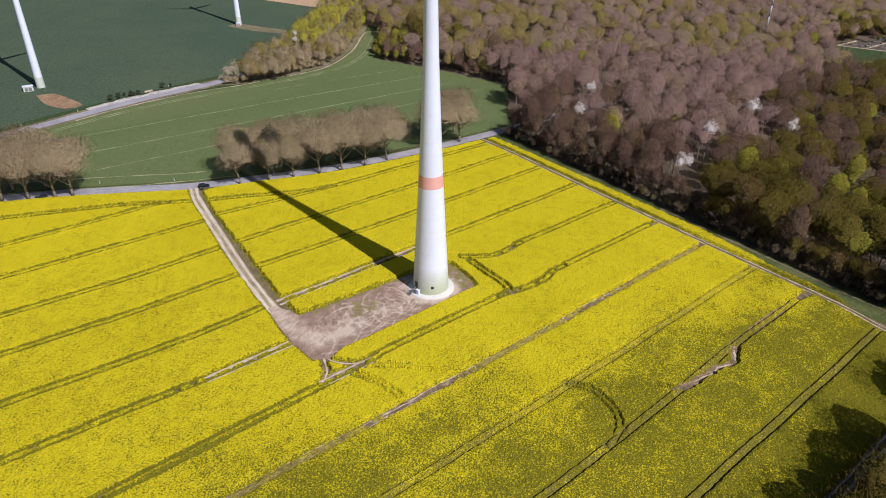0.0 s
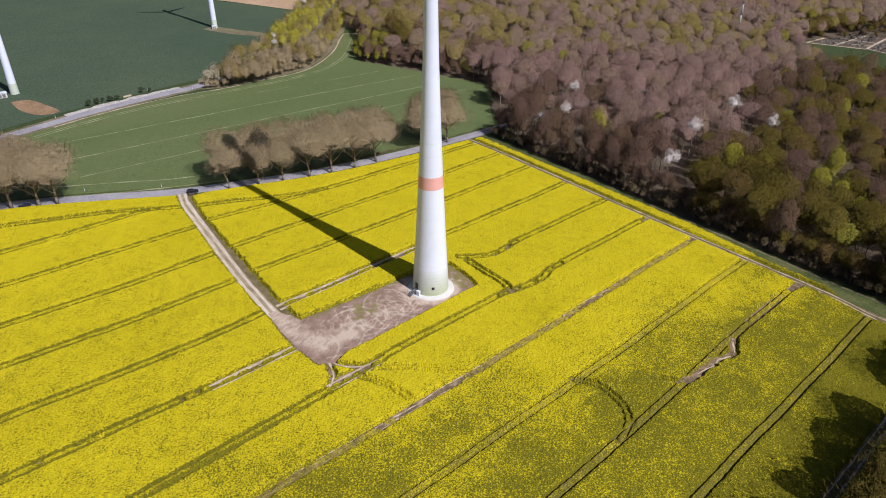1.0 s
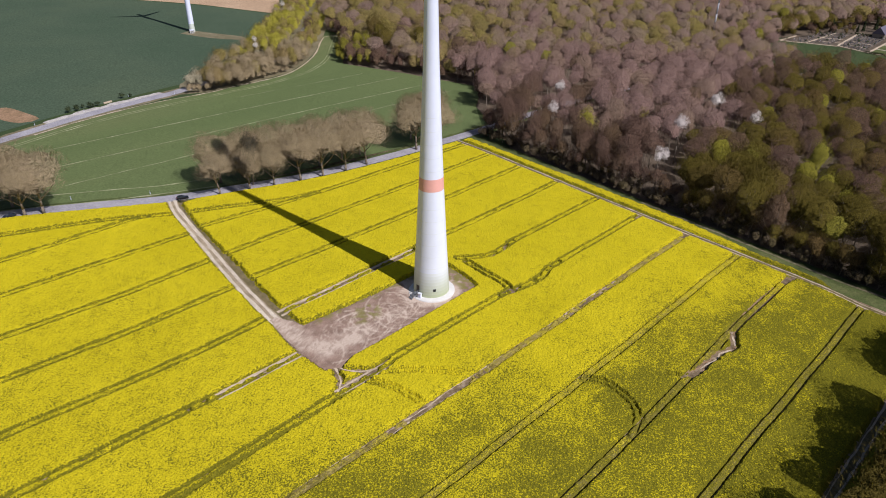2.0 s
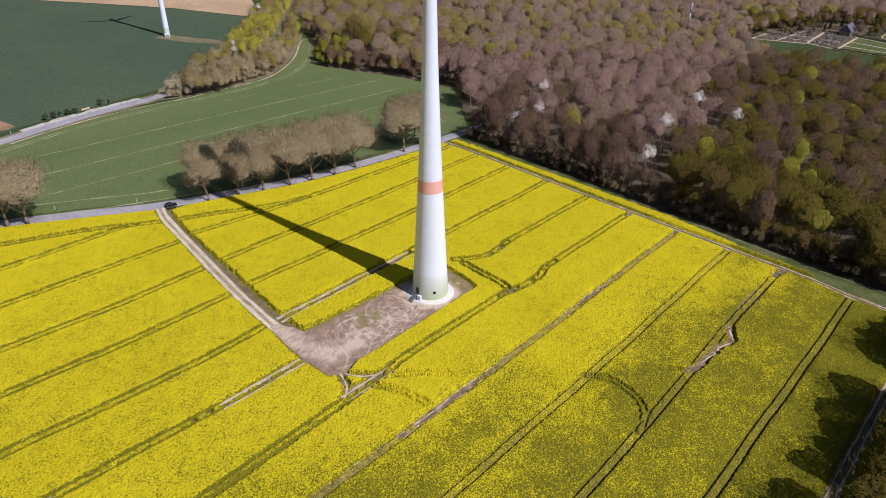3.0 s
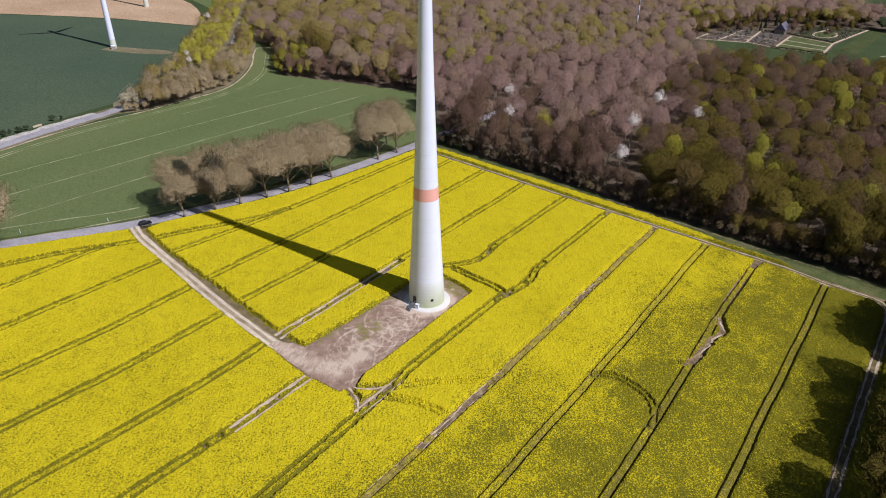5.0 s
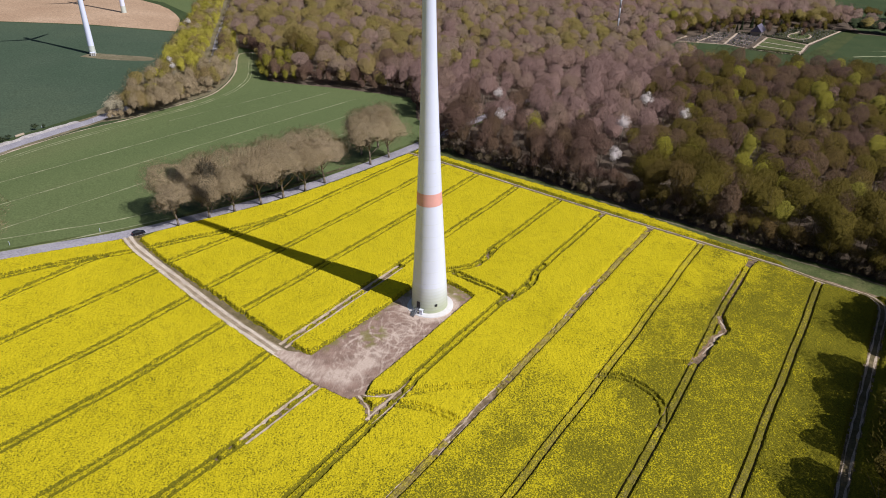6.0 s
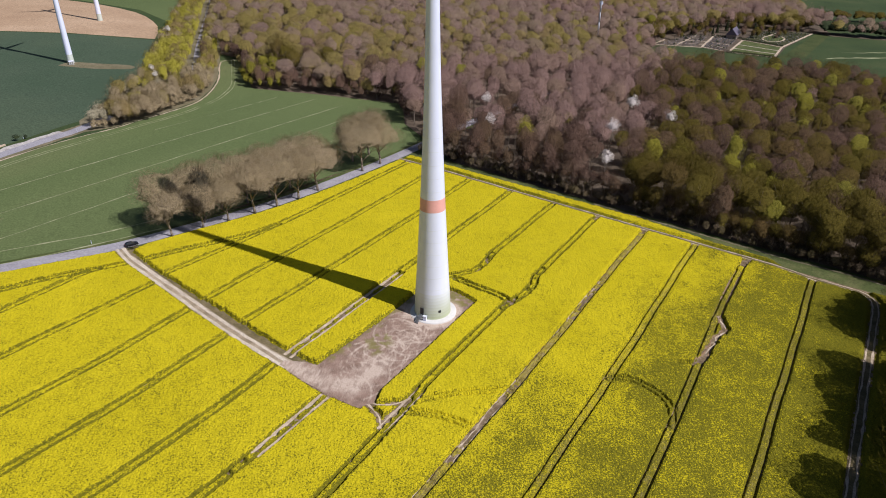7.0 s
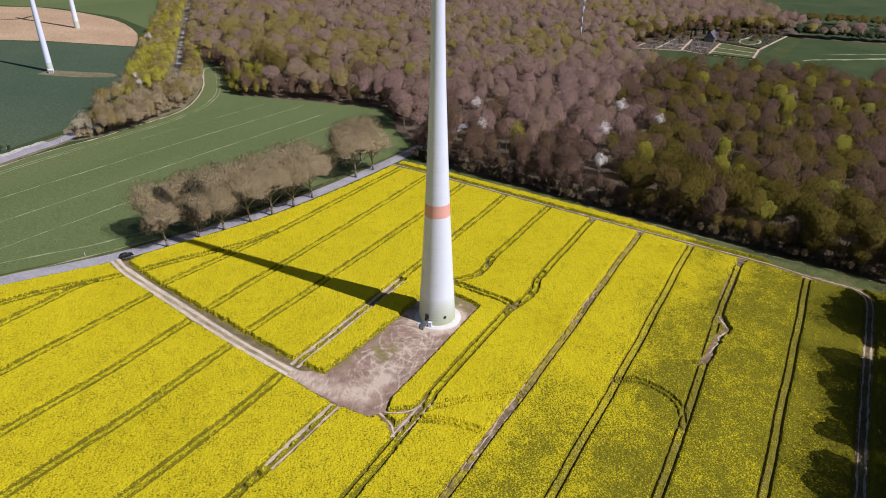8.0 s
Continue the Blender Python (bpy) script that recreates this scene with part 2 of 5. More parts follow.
g = 3500
polygon("ground", [(-g, -g), (g, -g), (g, g), (-g, g)], -0.06, M_MEADOW, "wide rolling farmland with green meadow grass", "ground")
polygon("field_soil", [uv(u, v) for u, v in [(-220, 330), (-220, -30), (212, -30), (214, 216), (190, 222), (100, 236), (70, 242), (20, 268)]], 0.0, M_SOIL, "brown soil of the rape field", "soil")
polygon("wheat_field", [(x, y + 4) for x, y in ROAD if -262 < x < 34] + [(34, 345), (42, 382), (-2, 407), (-42, 426), (-46, 500), (-60, 500), (-60.5, 452), (-64.5, 425), (-72, 402), (-86, 385), (-99, 373), (-111, 361), (-126, 351), (-136, 342.5), (-146, 332.5), (-160.5, 315), (-173, 296.5), (-217, 232), (-258, 196)], 0.0, M_WHEAT, "green field of young wheat beside the road", "field")
polygon("dark_wheat_field", [(-262, 180), (-200, 283), (-170, 327), (-139, 365), (-129, 376), (-120, 400), (-111, 440), (-105, 500), (-100, 566), (-160, 592), (-202, 603), (-420, 640), (-700, 500), (-500, 200)], 0.0, M_WHEAT_DARK, "dark green wheat field round the wind turbines", "field")
polygon("ploughed_field", curve_through([(-107, 572), (-108, 622), (-131, 688), (-185, 745), (-240, 762), (-500, 800), (-520, 660), (-420, 642), (-202, 605), (-160, 594)], 20)[:-1], 0.02, M_STUBBLE, "bare light brown ploughed field", "field")
polygon("far_wheat_field", [(-100, 640), (-128, 700), (-185, 752), (-240, 770), (-520, 808), (-900, 1300), (-110, 1500), (-82, 900)], 0.0, M_WHEAT, "green wheat field beyond the ploughed field", "field")
FOREST = [(40, 313), uv(219, 190), uv(219, 60), uv(219, -60), (420, 20), (760, 230), (1250, 560), (1500, 900), (1100, 1150), (-40, 1250), (-56, 800), (-60, 520), (-46, 502), (-42, 426), (-2, 407), (42, 382), (34, 348)]
CLEARING = [(300, 530), (278, 490), (258, 454), (270, 428), (306, 400), (345, 388), (390, 358), (490, 340), (640, 400), (700, 466), (528, 548), (516, 566), (470, 580), (430, 590), (372, 566)]
FAR_MEADOW = [(540, 562), (720, 482), (1000, 560), (1300, 900), (1000, 1000), (690, 860), (600, 800), (610, 690), (560, 600)]
polygon("forest_floor", FOREST, 0.0, M_LITTER, "brown leaf litter under the bare woodland", "forest floor")
polygon("clearing", CLEARING, 0.05, M_MEADOW, "green meadow in a clearing beside the cemetery", "meadow")
polygon("meadow_strip", [(391, 467), (528, 567), (523, 548), (414, 464)], 0.09, M_STRIP, "lighter grass strip beside the cemetery", "meadow")
polygon("far_meadow", FAR_MEADOW, 0.05, M_MEADOW, "distant green meadow beyond the wood", "meadow")
ribbon("road", ROAD, 5.6, 0.04, M_ASPHALT, "grey asphalt country road with pale worn lanes", "road", 0.1, 2, crown=0.05)
ribbon("road_verge", ROAD, 9.5, 0.015, M_GRASS, "rough grass verge along the road", "verge", 0.5, 3)
ribbon("avenue_road", AVENUE, 6.0, 0.04, M_ASPHALT, "grey asphalt road curving into an avenue", "road", 0.15, 4, crown=0.05)
ribbon("avenue_verge", AVENUE, 10.5, 0.015, M_DRY, "pale grass verge along the curving road", "verge", 0.6, 5)
ribbon("track_verge", TRACK, 8.0, 0.015, M_VERGE, "trodden brown grass strip beside the access track", "verge", 0.4, 6, offset=1.4)
ribbon("lay_by", [p for p in AVENUE if -172 < p[0] < -131], 4.2, 0.035, M_LAYBY, "pale gravel lay-by along the curving road", "lay-by", 0.9, 22, offset=4.6)
track = ribbon("access_track", TRACK, 3.7, 0.03, M_TRACK, "pale gravel access track between the rape fields", "track", 0.25, 7)
for k, off in enumerate((-1.05, 1.05)):
    ribbon("wheel_rut", TRACK, 1.05, 0.05, M_GRAVEL, "bright gravel wheel rut", "", 0.2, 8 + k, track, off)
PAD = [(66.5, 150), (69.2, 145), (70, 141.6), (86, 140.6), (101.5, 140.2), (116, 140.5), (123.5, 137), (123, 129), (121.8, 122.8), (100, 122.2), (80, 121.8), (71.7, 121.9), (67, 120), (63.2, 122.2), (62.4, 131.3), (62.8, 141), (64.2, 150)]
ribbon("field_edge_verge", [uv(u, v) for u, v in [(213.5, 216), (213.5, 150), (213.5, 90), (214.5, 20), (214, -30)]], 12, 0.01, M_GRASS, "rough grass between the field and the wood", "verge", 0.8, 20)
lane = ribbon("field_path", LANE, 2.4, 0.025, M_VERGE, "earth path along the edge of the rape field", "path", 0.2, 11)
for k, off in enumerate((-0.85, 0.85)):
    ribbon("wheel_rut", LANE, 0.44, 0.045, M_RUT, "pale dry wheel rut", "", 0.2, 12 + k, lane, off)


# ---- rape crop ----
def drift(u, v):
    """The lines west of the turbine bend a little."""
    share = np.interp(v, [96, 106, 133, 150, 195, 200], [0, 0.35, 0.5, 1, 1, 0])
    return share * np.interp(u, [-60, 0, 14, 27, 42, 64, 70, 102, 150, 206], [-2.2, -2.6, -3.1, -3.6, -3.7, -2.9, -2.5, -2.4, -1.5, 0])


def straight(v, u0, u1, side=0.0):
    """A tramline."""
    return [(u, v + side + drift(u, v) + 0.25 * math.sin(u / 23 + v) + 0.1 * math.sin(u / 5.3 + 3 * v)) for u in np.arange(u0, u1 + 0.1, 3.0)]


# tramlines: field coordinates, and how bare the strip between the wheels is
TRAM = [(straight(34.6, -40, 206), 0.1), (curve_through([(-40, 54.6), (60, 54.9), (102, 55.2), (134, 56), (160, 57), (186, 57.4), (206, 56.5)], 4), 0.25), (straight(74.8, -40, 206), 0.2), (straight(94.2, -40, 62), 0.45), (straight(94.2, 62, 95), 0.8), (straight(94.2, 95, 131), 0.55), (straight(94.2, 131, 158), 0.75), (straight(94.2, 158, 206), 0.42),
        (curve_through([(-60, 110), (0, 110.2), (30, 110.8), (60, 112), (75, 113.2), (95, 113.7), (126, 113.7)], 6), 0.3), (curve_through([(124, 113.7), (130, 112.6), (136, 111.8), (142, 112), (147, 113.5), (153, 113.7)]), 0.5), (straight(113.9, 150, 206), 0.2),
        (straight(133.3, -60, 32), 0.3), (straight(133.3, 32, 66), 0.55), (curve_through([(129, 137.5), (133, 134.5), (139, 131.8), (146, 132), (152, 132.8)]), 0.6), (straight(133.3, 150, 206), 0.2),
        (straight(153.4, -60, 66), 0.2), (straight(153.4, 70, 122), 0.9), (straight(153.4, 122, 206), 0.3), (straight(173.6, -60, 68), 0.2), (straight(173.6, 71, 206), 0.2),
        (straight(191.8, -60, 71), 0.2), (straight(191.8, 73, 206), 0.15), (straight(209.6, -60, 70), 0.15), (curve_through([(75, 211.2), (87, 210.2), (97, 209.2), (106, 208.6), (125, 207.6), (150, 207.2), (180, 207), (206, 206.5)]), 0.15),
        (curve_through([(-40, 270), (10, 252), (41, 241), (55, 235.5), (67.6, 228.4), (78.6, 223.4), (89, 219.3), (99.4, 214.7), (110, 210.5), (122, 208.2)]), 0.15),
        (curve_through([(-40, 230), (7, 230), (35, 230.4), (52, 231), (58, 231.4), (64, 230.4)]), 0.15),
        (curve_through([(128, 113.5), (129.3, 118), (129.3, 126), (129.5, 134)]), 0.5),
        (curve_through([(71, 113), (79, 107.4), (84, 102.2), (91, 94.5)]), -0.2), (curve_through([(68, 112.5), (72.3, 104), (73.5, 95.5)]), -0.2),
        (curve_through([(111, 74.5), (113.8, 70), (113.9, 66), (112.5, 61), (109, 57), (103, 55.2)]), 0.0)]
BARE = [([(129.4, 60.4), (132, 57), (135, 55.6)], 0.7), (curve_through([(134, 55.5), (139, 55.2), (144.3, 54.9), (149, 54.4), (153.5, 53.4), (157, 54.2), (161, 56.4)], 2), 1.35),
        ([(206, 56), (201, 56.6)], 1.3), ([(206, 94.5), (203, 94.3)], 0.8), ([(206, 114), (202, 113.8)], 0.8),
        ([(127.5, 113), (131, 112.8)], 0.7), (straight(94.3, 68, 90), 1.0), (straight(94.2, 138, 152), 0.7), ([(61, 113.7), (66, 114), (73, 113.7)], 1.1), ([(62, 113.7), (64, 116.5), (65.5, 121)], 1.1), ([(65.5, 121), (68, 117.5), (71.5, 114.3)], 1.1)]
# wheel ruts worn to dry pale earth
RUTS = [straight(v, u0, u1, s) for v, u0, u1 in ((153.4, 68, 122), (114.3, 60, 78), (133.3, 38, 64), (56.8, 160, 196), (173.6, 30, 66)) for s in (-1.08, 1.08)]
DRY_LINES = [[(u, v + 0.35 * math.sin(u / 7.3 + 2 * s) + 0.2 * math.sin(u / 3.1)) for u, v in curve_through(straight(94.2, 20 + 15 * s, 150 + 15 * s, s), 2)] for s in (-0.9, 0.8)]
BARE += [(r, 0.85 if k in (0, 1, 4, 5) else 0.5) for k, r in enumerate(RUTS)]
ROAD_UV = [to_uv(x, y) for x, y in ROAD]
TRACK_UV = [to_uv(x, y) for x, y in TRACK]
LANE_UV = [to_uv(x, y) for x, y in LANE]


STEP = 0.46
WHEELS = (34.4, 54.8, 74.4, 94.2, 114.6, 133.3, 153.4, 173.6, 191.8, 208.5, 228.5)


def crop_height(U, V):
    """Height of the crop, and how far it is in flower (lowered also as painted shade), at field points."""
    wob = (value_noise(U, V, 1.3, 5) - 0.5) * 0.5
    h = np.full(U.shape, 1.08)
    bloom_light = np.full(U.shape, 0.86)
    dry = np.zeros(U.shape)
    for pts, bare in TRAM:
        d = line_dist(pts, U, V, 4.0) + wob * 0.25
        faint = 0.6 if bare < 0 else 0.7 if bare == 0 else 1.0
        wide = 0.07 * smooth(98, 108, V) * (U < 118)
        worn = (1 - smooth(98, 108, V)) * (bare > 0)           # older, wider lines in the southern half
        h *= 1 - faint * (1 - smooth(0.13, 0.4, np.abs(d - (0.85 if bare <= 0 else 1.08)) - wide))
        h *= 1 - 0.12 * faint * worn * (1 - smooth(1.4, 2.2, d))
        mid = d < 1.08
        h[mid] *= 1 - faint * np.maximum(0.15 + 0.85 * smooth(0.5, 1.0, bare + (value_noise(U[mid], V[mid], 1.4, 6) - 0.5) * 1.1), worn[mid] * ((0.1 if bare < 0.4 else 0.35) + 0.25 * value_noise(U[mid], V[mid], 2.2, 18)))
        dry = np.maximum(dry, worn * (1 - smooth(0.95, 1.2, d)) * ((0.02 if bare < 0.4 else 0.3) + (0.3 if bare < 0.4 else 0.6) * value_noise(U, V, 1.3, 17)))
        bloom_light -= 0.12 * faint * (1 - worn) * (1 - smooth(1.1, 1.9, d))
    for pts, w in BARE:
        h *= smooth(w - 0.35, w + 0.15, line_dist(pts, U, V, 5.0) + wob * (0.5 if w < 1 else 2.0))
    road_v = np.interp(U, [p[0] for p in ROAD_UV], [p[1] for p in ROAD_UV])
    h *= smooth(4.6, 5.2, road_v - V + wob)
    t_u = np.interp(V, [p[1] for p in TRACK_UV][::-1], [p[0] for p in TRACK_UV][::-1])
    side = U - t_u
    on = (V > 121) & (V < 245)
    east_gap = np.interp(V[on], [140, 150, 180, 195, 210, 230], [4.6, 4.6, 4.6, 3.7, 3.0, 3.3])
    h[on] *= np.maximum(smooth(1.8, 2.4, -side[on] + wob[on]), smooth(-0.5, 0.4, side[on] - east_gap + wob[on] * 1.6))
    pad = inside(PAD, U, V)
    h[pad] = 0
    h *= smooth(0.3, 0.8, line_dist(PAD + PAD[:1], U, V, 3.0) + wob * 0.5)
    h *= smooth(1.5, 2.6, line_dist(LANE_UV, U, V, 4.0) + wob)
    east = U > 208
    limit = np.interp(V, [0, 40, 50, 70, 100, 130, 190, 216], [209, 209, 212.5, 212.5, 215.6, 215, 214, 213.5])
    h[east] *= smooth(0.0, 0.6, limit[east] - U[east] + wob[east] * 2) * smooth(42, 50, V[east])
    h[(~east) & (V < 4)] = 0
    # Flowering thins at low V; part of this drop stands for lens vignetting.
    lush = smooth(52, 104, V + (value_noise(U, V, 14, 8) - 0.5) * 34 + 0.1 * (U - 120) + 0.15 * np.maximum(U - 150, 0))
    patch = value_noise(U * 0.5, V, 7, 9) * 0.55 + value_noise(U * 0.6, V, 2.6, 10) * 0.45
    bloom_light -= (1 - lush) * 0.40 + smooth(0.4, 0.8, patch) * 0.13 * (1.12 - lush) + 0.10 * smooth(90, 10, U) * smooth(230, 150, V) + (value_noise(U, V, 2.1, 15) - 0.5) * 0.19
    # Greener crop by the lane, lowered further as painted tree shade.
    bloom_light -= 0.47 * (1 - smooth(10, 52, V + (value_noise(U, V, 7, 12) - 0.5) * 16 + smooth(195, 140, U) * 8))
    bloom_light = np.maximum(bloom_light, 0.34 - 0.55 * smooth(46, 27, V + (value_noise(U, V, 6, 19) - 0.5) * 12))
    bloom_light[east] -= 0.08
    return h, bloom_light, dry


def crop_piece(name, label, u0, u1, v0, v1, step, keep):
    us = np.arange(u0, u1 + step, step)
    vs = [v0]
    while vs[-1] < v1:                 # finer rows where the wheels ran
        vs.append(vs[-1] + (step * 0.45 if step < 1 and min(abs(vs[-1] - w) for w in WHEELS) < 2.7 else step))
    vs = np.array(vs)
    dv = np.gradient(vs)[None, :]
    U, V = np.meshgrid(us, vs, indexing="ij")
    rng = np.random.RandomState(int(u0 * 7 + v0) % 999 + 1)
    n = U.shape
    V = V + drift(U, V)
    U = U + (rng.rand(*n) - 0.5) * step * 0.5
    V = V + (rng.rand(*n) - 0.5) * dv * 0.4
    H, B, D = crop_height(U, V)
    H += smooth(0.5, 1.0, H) * ((rng.rand(*n) - 0.5) * 0.13 + (value_noise(U, V, 1.1, 14) - 0.5) * 0.1)
    H[U > 208.5] *= 0.75
    low = H.copy()
    for a in (0, 1):
        for s in (-1, 1):
            low = np.minimum(low, np.roll(H, s, a))
    B += (rng.rand(*n) - 0.5) * 0.18 - (0.40 - 0.25 * (1 - smooth(98, 108, V))) * smooth(0.6, 0.1, low)
    full = (H > 0.08) & keep(U, V)
    cell = full[:-1, :-1] | full[1:, :-1] | full[:-1, 1:] | full[1:, 1:]
    idx = np.arange(n[0] * n[1]).reshape(n)
    i, j = np.nonzero(cell)
    F = np.c_[idx[i, j], idx[i + 1, j], idx[i + 1, j + 1], idx[i, j + 1]]
    used = np.unique(F)
    new_id = np.zeros(n[0] * n[1], np.int64)
    new_id[used] = np.arange(len(used))
    x, y = uv(U.ravel()[used], V.ravel()[used])
    me = tri_mesh(name, lay(np.c_[x, y, np.maximum(H.ravel()[used], -0.05)]), new_id[F], [M_CROP], attrs=[("bloom_light", B.ravel()[used]), ("dry", D.ravel()[used])])
    return tagged(new(name, me), label, "rape crop", kind="stuff")


corner = lambda U, V: (U * 0.9 + V > 92)
crop_piece("rape_crop", "dense yellow flowering rape with tramlines beside the turbine", 30, 207.5, 2, 232, STEP, lambda U, V: corner(U, V) & (U > np.interp(V, [0, 121, 125, 137, 250], [-99, 40, 66, 66, 76])))
crop_piece("rape_crop", "yellow flowering rape with tramlines west of the access track", -30, 78, 60, 275, STEP, lambda U, V: corner(U, V) & (U <= np.interp(V, [0, 30, 121, 125, 137, 250], [29, 29.99, 40, 66, 66, 76])))
crop_piece("rape_crop", "narrow strip of yellow rape along the wood", 208, 218, 40, 214, STEP, lambda U, V: U > 208)
crop_piece("rape_crop", "yellow flowering rape stretching away in the foreground", -200, 200, -28, 320, 2.5, lambda U, V: ~corner(U, V) | (U < -30))


for k, r in enumerate(RUTS + DRY_LINES):
    ribbon("dry_rut", [uv(u, v) for u, v in r], (0.95 if k in (0, 1, 4, 5) else 0.5) if k < 10 else 0.34, 0.03, M_RUT if k not in (6, 7) else M_RED_EARTH, "pale dry wheel rut", "", 0.2, 40 + k, bpy.data.objects["field_soil"])
for k, r in enumerate(([(61, 113.4), (63, 115), (65, 118), (66, 121.5)], [(66.5, 121), (68, 117.8), (70.5, 115.2), (74, 113.6)])):
    ribbon("dry_rut", [uv(u, v) for u, v in curve_through(r, 1.2)], 0.45, 0.034, M_RUT, "pale curved wheel rut", "", 0.15, 55 + k, bpy.data.objects["field_soil"])
MUD = BARE[1][0]
for k, off in enumerate((-1.1, -0.2, 0.8)):
    bend = [(u, v + off + 0.5 * math.sin(u * (0.5 + 0.13 * k) + k)) for u, v in MUD[1 + k:]]
    ribbon("mud_rut", [uv(u, v) for u, v in bend], 0.5, 0.03, M_RUT if k == 1 else M_RED_EARTH, "winding rut in the mud", "", 0.2, 60 + k, bpy.data.objects["field_soil"])
ribbon("mud_rut", [uv(u, v) for u, v in curve_through([(131, 60), (134, 57.6), (138, 56), (143, 55.4)], 1.5)], 0.5, 0.03, M_RED_EARTH, "trodden side rut", "", 0.15, 64, bpy.data.objects["field_soil"])


# ---- crane pad ----
def pad_material():
    m, nt, b = blank("dusty trodden earth", 0.95, 0.15)
    dust, weed = nt.nodes.new("ShaderNodeAttribute"), nt.nodes.new("ShaderNodeAttribute")
    dust.attribute_name, weed.attribute_name = "dust", "weed"
    f = noise_tex(nt, 2.2, 6, 0.7)
    earth = ramp(nt, noise_tex(nt, 0.35, 5, 0.65), [(0.3, (0.19, 0.125, 0.093)), (0.7, (0.34, 0.23, 0.178))])
    pale = ramp(nt, f, [(0.3, (0.46, 0.355, 0.275)), (0.7, (0.64, 0.52, 0.43))])
    rag = nt.nodes.new("ShaderNodeMath")
    rag.operation = "ADD"
    nt.links.new(dust.outputs["Fac"], rag.inputs[0])
    nt.links.new(noise_tex(nt, 2.6, 5, 0.8, (TURN + 0.5, 3.2, 0.8)), rag.inputs[1])
    col = mix(nt, ramp(nt, rag.outputs[0], [(0.5, (0, 0, 0)), (1.3, (0.95, 0.95, 0.95))]), earth, pale)
    col = mix(nt, weed.outputs["Fac"], col, (0.20, 0.18, 0.05))
    nt.links.new(col, b.inputs["Base Color"])
    bumped(nt, b, f, 0.5, 0.08)
    return m


def crane_pad():
    rng = np.random.RandomState(17)
    us, vs = np.arange(60, 126, 0.28), np.arange(118, 152, 0.28)
    U, V = np.meshgrid(us, vs, indexing="ij")
    keep = inside(PAD, U, V)
    way = [(66.2, 152), (65.3, 142), (66, 134), (70, 129), (78, 128)]
    wob = value_noise(U, V, 2.0, 3) - 0.5
    streak = value_noise(U * 0.5 + V, V * 2.5 - U, 1.4, 9)
    dust = (1.0 - smooth(0.5, 7.5, line_dist(way, U, V, 11) + wob * 4 + 1.2)) * (0.2 + 0.45 * streak)
    dust += 0.14 * (1 - smooth(0.0, 3.0, line_dist([(70, 128), (84, 127), (100, 129)], U, V, 6) + wob * 5))
    dust += 0.45 * (1 - smooth(7, 11, np.hypot(U - 110.2, V - 130.7) + wob * 4))
    for k in range(110):                # arcs left by turning wheels
        cu, cv = rng.normal(90, 8), rng.normal(130.5, 2.0)
        r = rng.uniform(2.5, 10)
        a0, span = rng.uniform(0, 6.28), rng.uniform(0.8, 2.6)
        d = np.abs(np.hypot(U - cu, (V - cv) * 1.15) - r)
        ang = (np.arctan2(V - cv, U - cu) - a0) % 6.283
        dust += rng.uniform(0.08, 0.3) * (1 - smooth(0.05, 0.5, d)) * (ang < span) * smooth(0.2, 0.5, value_noise(U, V, 1.2, 60 + k))
    weed = 0.75 * (1 - smooth(1.5, 4.0, np.hypot((U - 87) * 0.6, V - 134.5) + wob * 3)) + 0.8 * smooth(138.4, 140.4, V + wob * 2.5) * smooth(72, 76, U)
    weed += 0.8 * smooth(115, 119, U + wob * 3) * smooth(6.5, 8.5, np.hypot(U - 110.2, V - 130.7))
    weed = weed * smooth(0.25, 0.6, value_noise(U, V, 1.0, 44))
    h = 0.035 + 0.03 * value_noise(U, V, 0.9, 71) + 0.05 * value_noise(U, V, 4, 72)
    cell = keep[:-1, :-1] & keep[1:, :-1] & keep[:-1, 1:] & keep[1:, 1:]
    idx = np.arange(U.size).reshape(U.shape)
    i, j = np.nonzero(cell)
    F = np.c_[idx[i, j], idx[i + 1, j], idx[i + 1, j + 1], idx[i, j + 1]]
    used = np.unique(F)
    ids = np.zeros(U.size, np.int64)
    ids[used] = np.arange(len(used))
    x, y = uv(U.ravel()[used], V.ravel()[used])
    me = tri_mesh("crane_pad", lay(np.c_[x, y, h.ravel()[used]]), ids[F], [pad_material()], attrs=[("dust", np.clip(dust, 0, 1).ravel()[used]), ("weed", np.clip(weed, 0, 1).ravel()[used])], shade=True)
    tagged(new("crane_pad", me), "brown trodden earth with pale curved wheel marks", "gravel pad", kind="structure")


crane_pad()


# ---- wind turbines ----
M_TOWER = paint("white tower paint", (0.79, 0.83, 1.0), 0.45, 0.4, 0, 0.06, 0.15)
M_RED = paint("faded red paint", (0.86, 0.44, 0.39), 0.5, 0.4, 0, 0.1, 0.4)
GREENS = [paint("tower green %d" % k, tuple(a + (b - a) * k / 7 for a, b in zip((0.47, 0.51, 0.33), (0.75, 0.79, 0.86))), 0.5, 0.4, 0, 0.06, 0.3) for k in range(8)]
M_STEEL = paint("galvanised steel", (0.45, 0.46, 0.48), 0.45, 0.5, 0.8)
M_PLINTH = paint("pale cast concrete", (0.70, 0.68, 0.65), 0.9, 0.2, 0, 0.14, 0.5)
M_DARK = paint("dark plastic", (0.03, 0.03, 0.035), 0.5)
TOWER_AT = (-0.9, 171.0)
PROFILE = [(0, 5.55), (3, 5.42), (7, 5.2), (12, 4.88), (20, 4.42), (28, 4.0), (35, 3.62), (45, 3.15), (57, 2.65), (71, 2.12), (86, 1.75), (100, 1.6), (118, 1.45), (132, 1.35)]


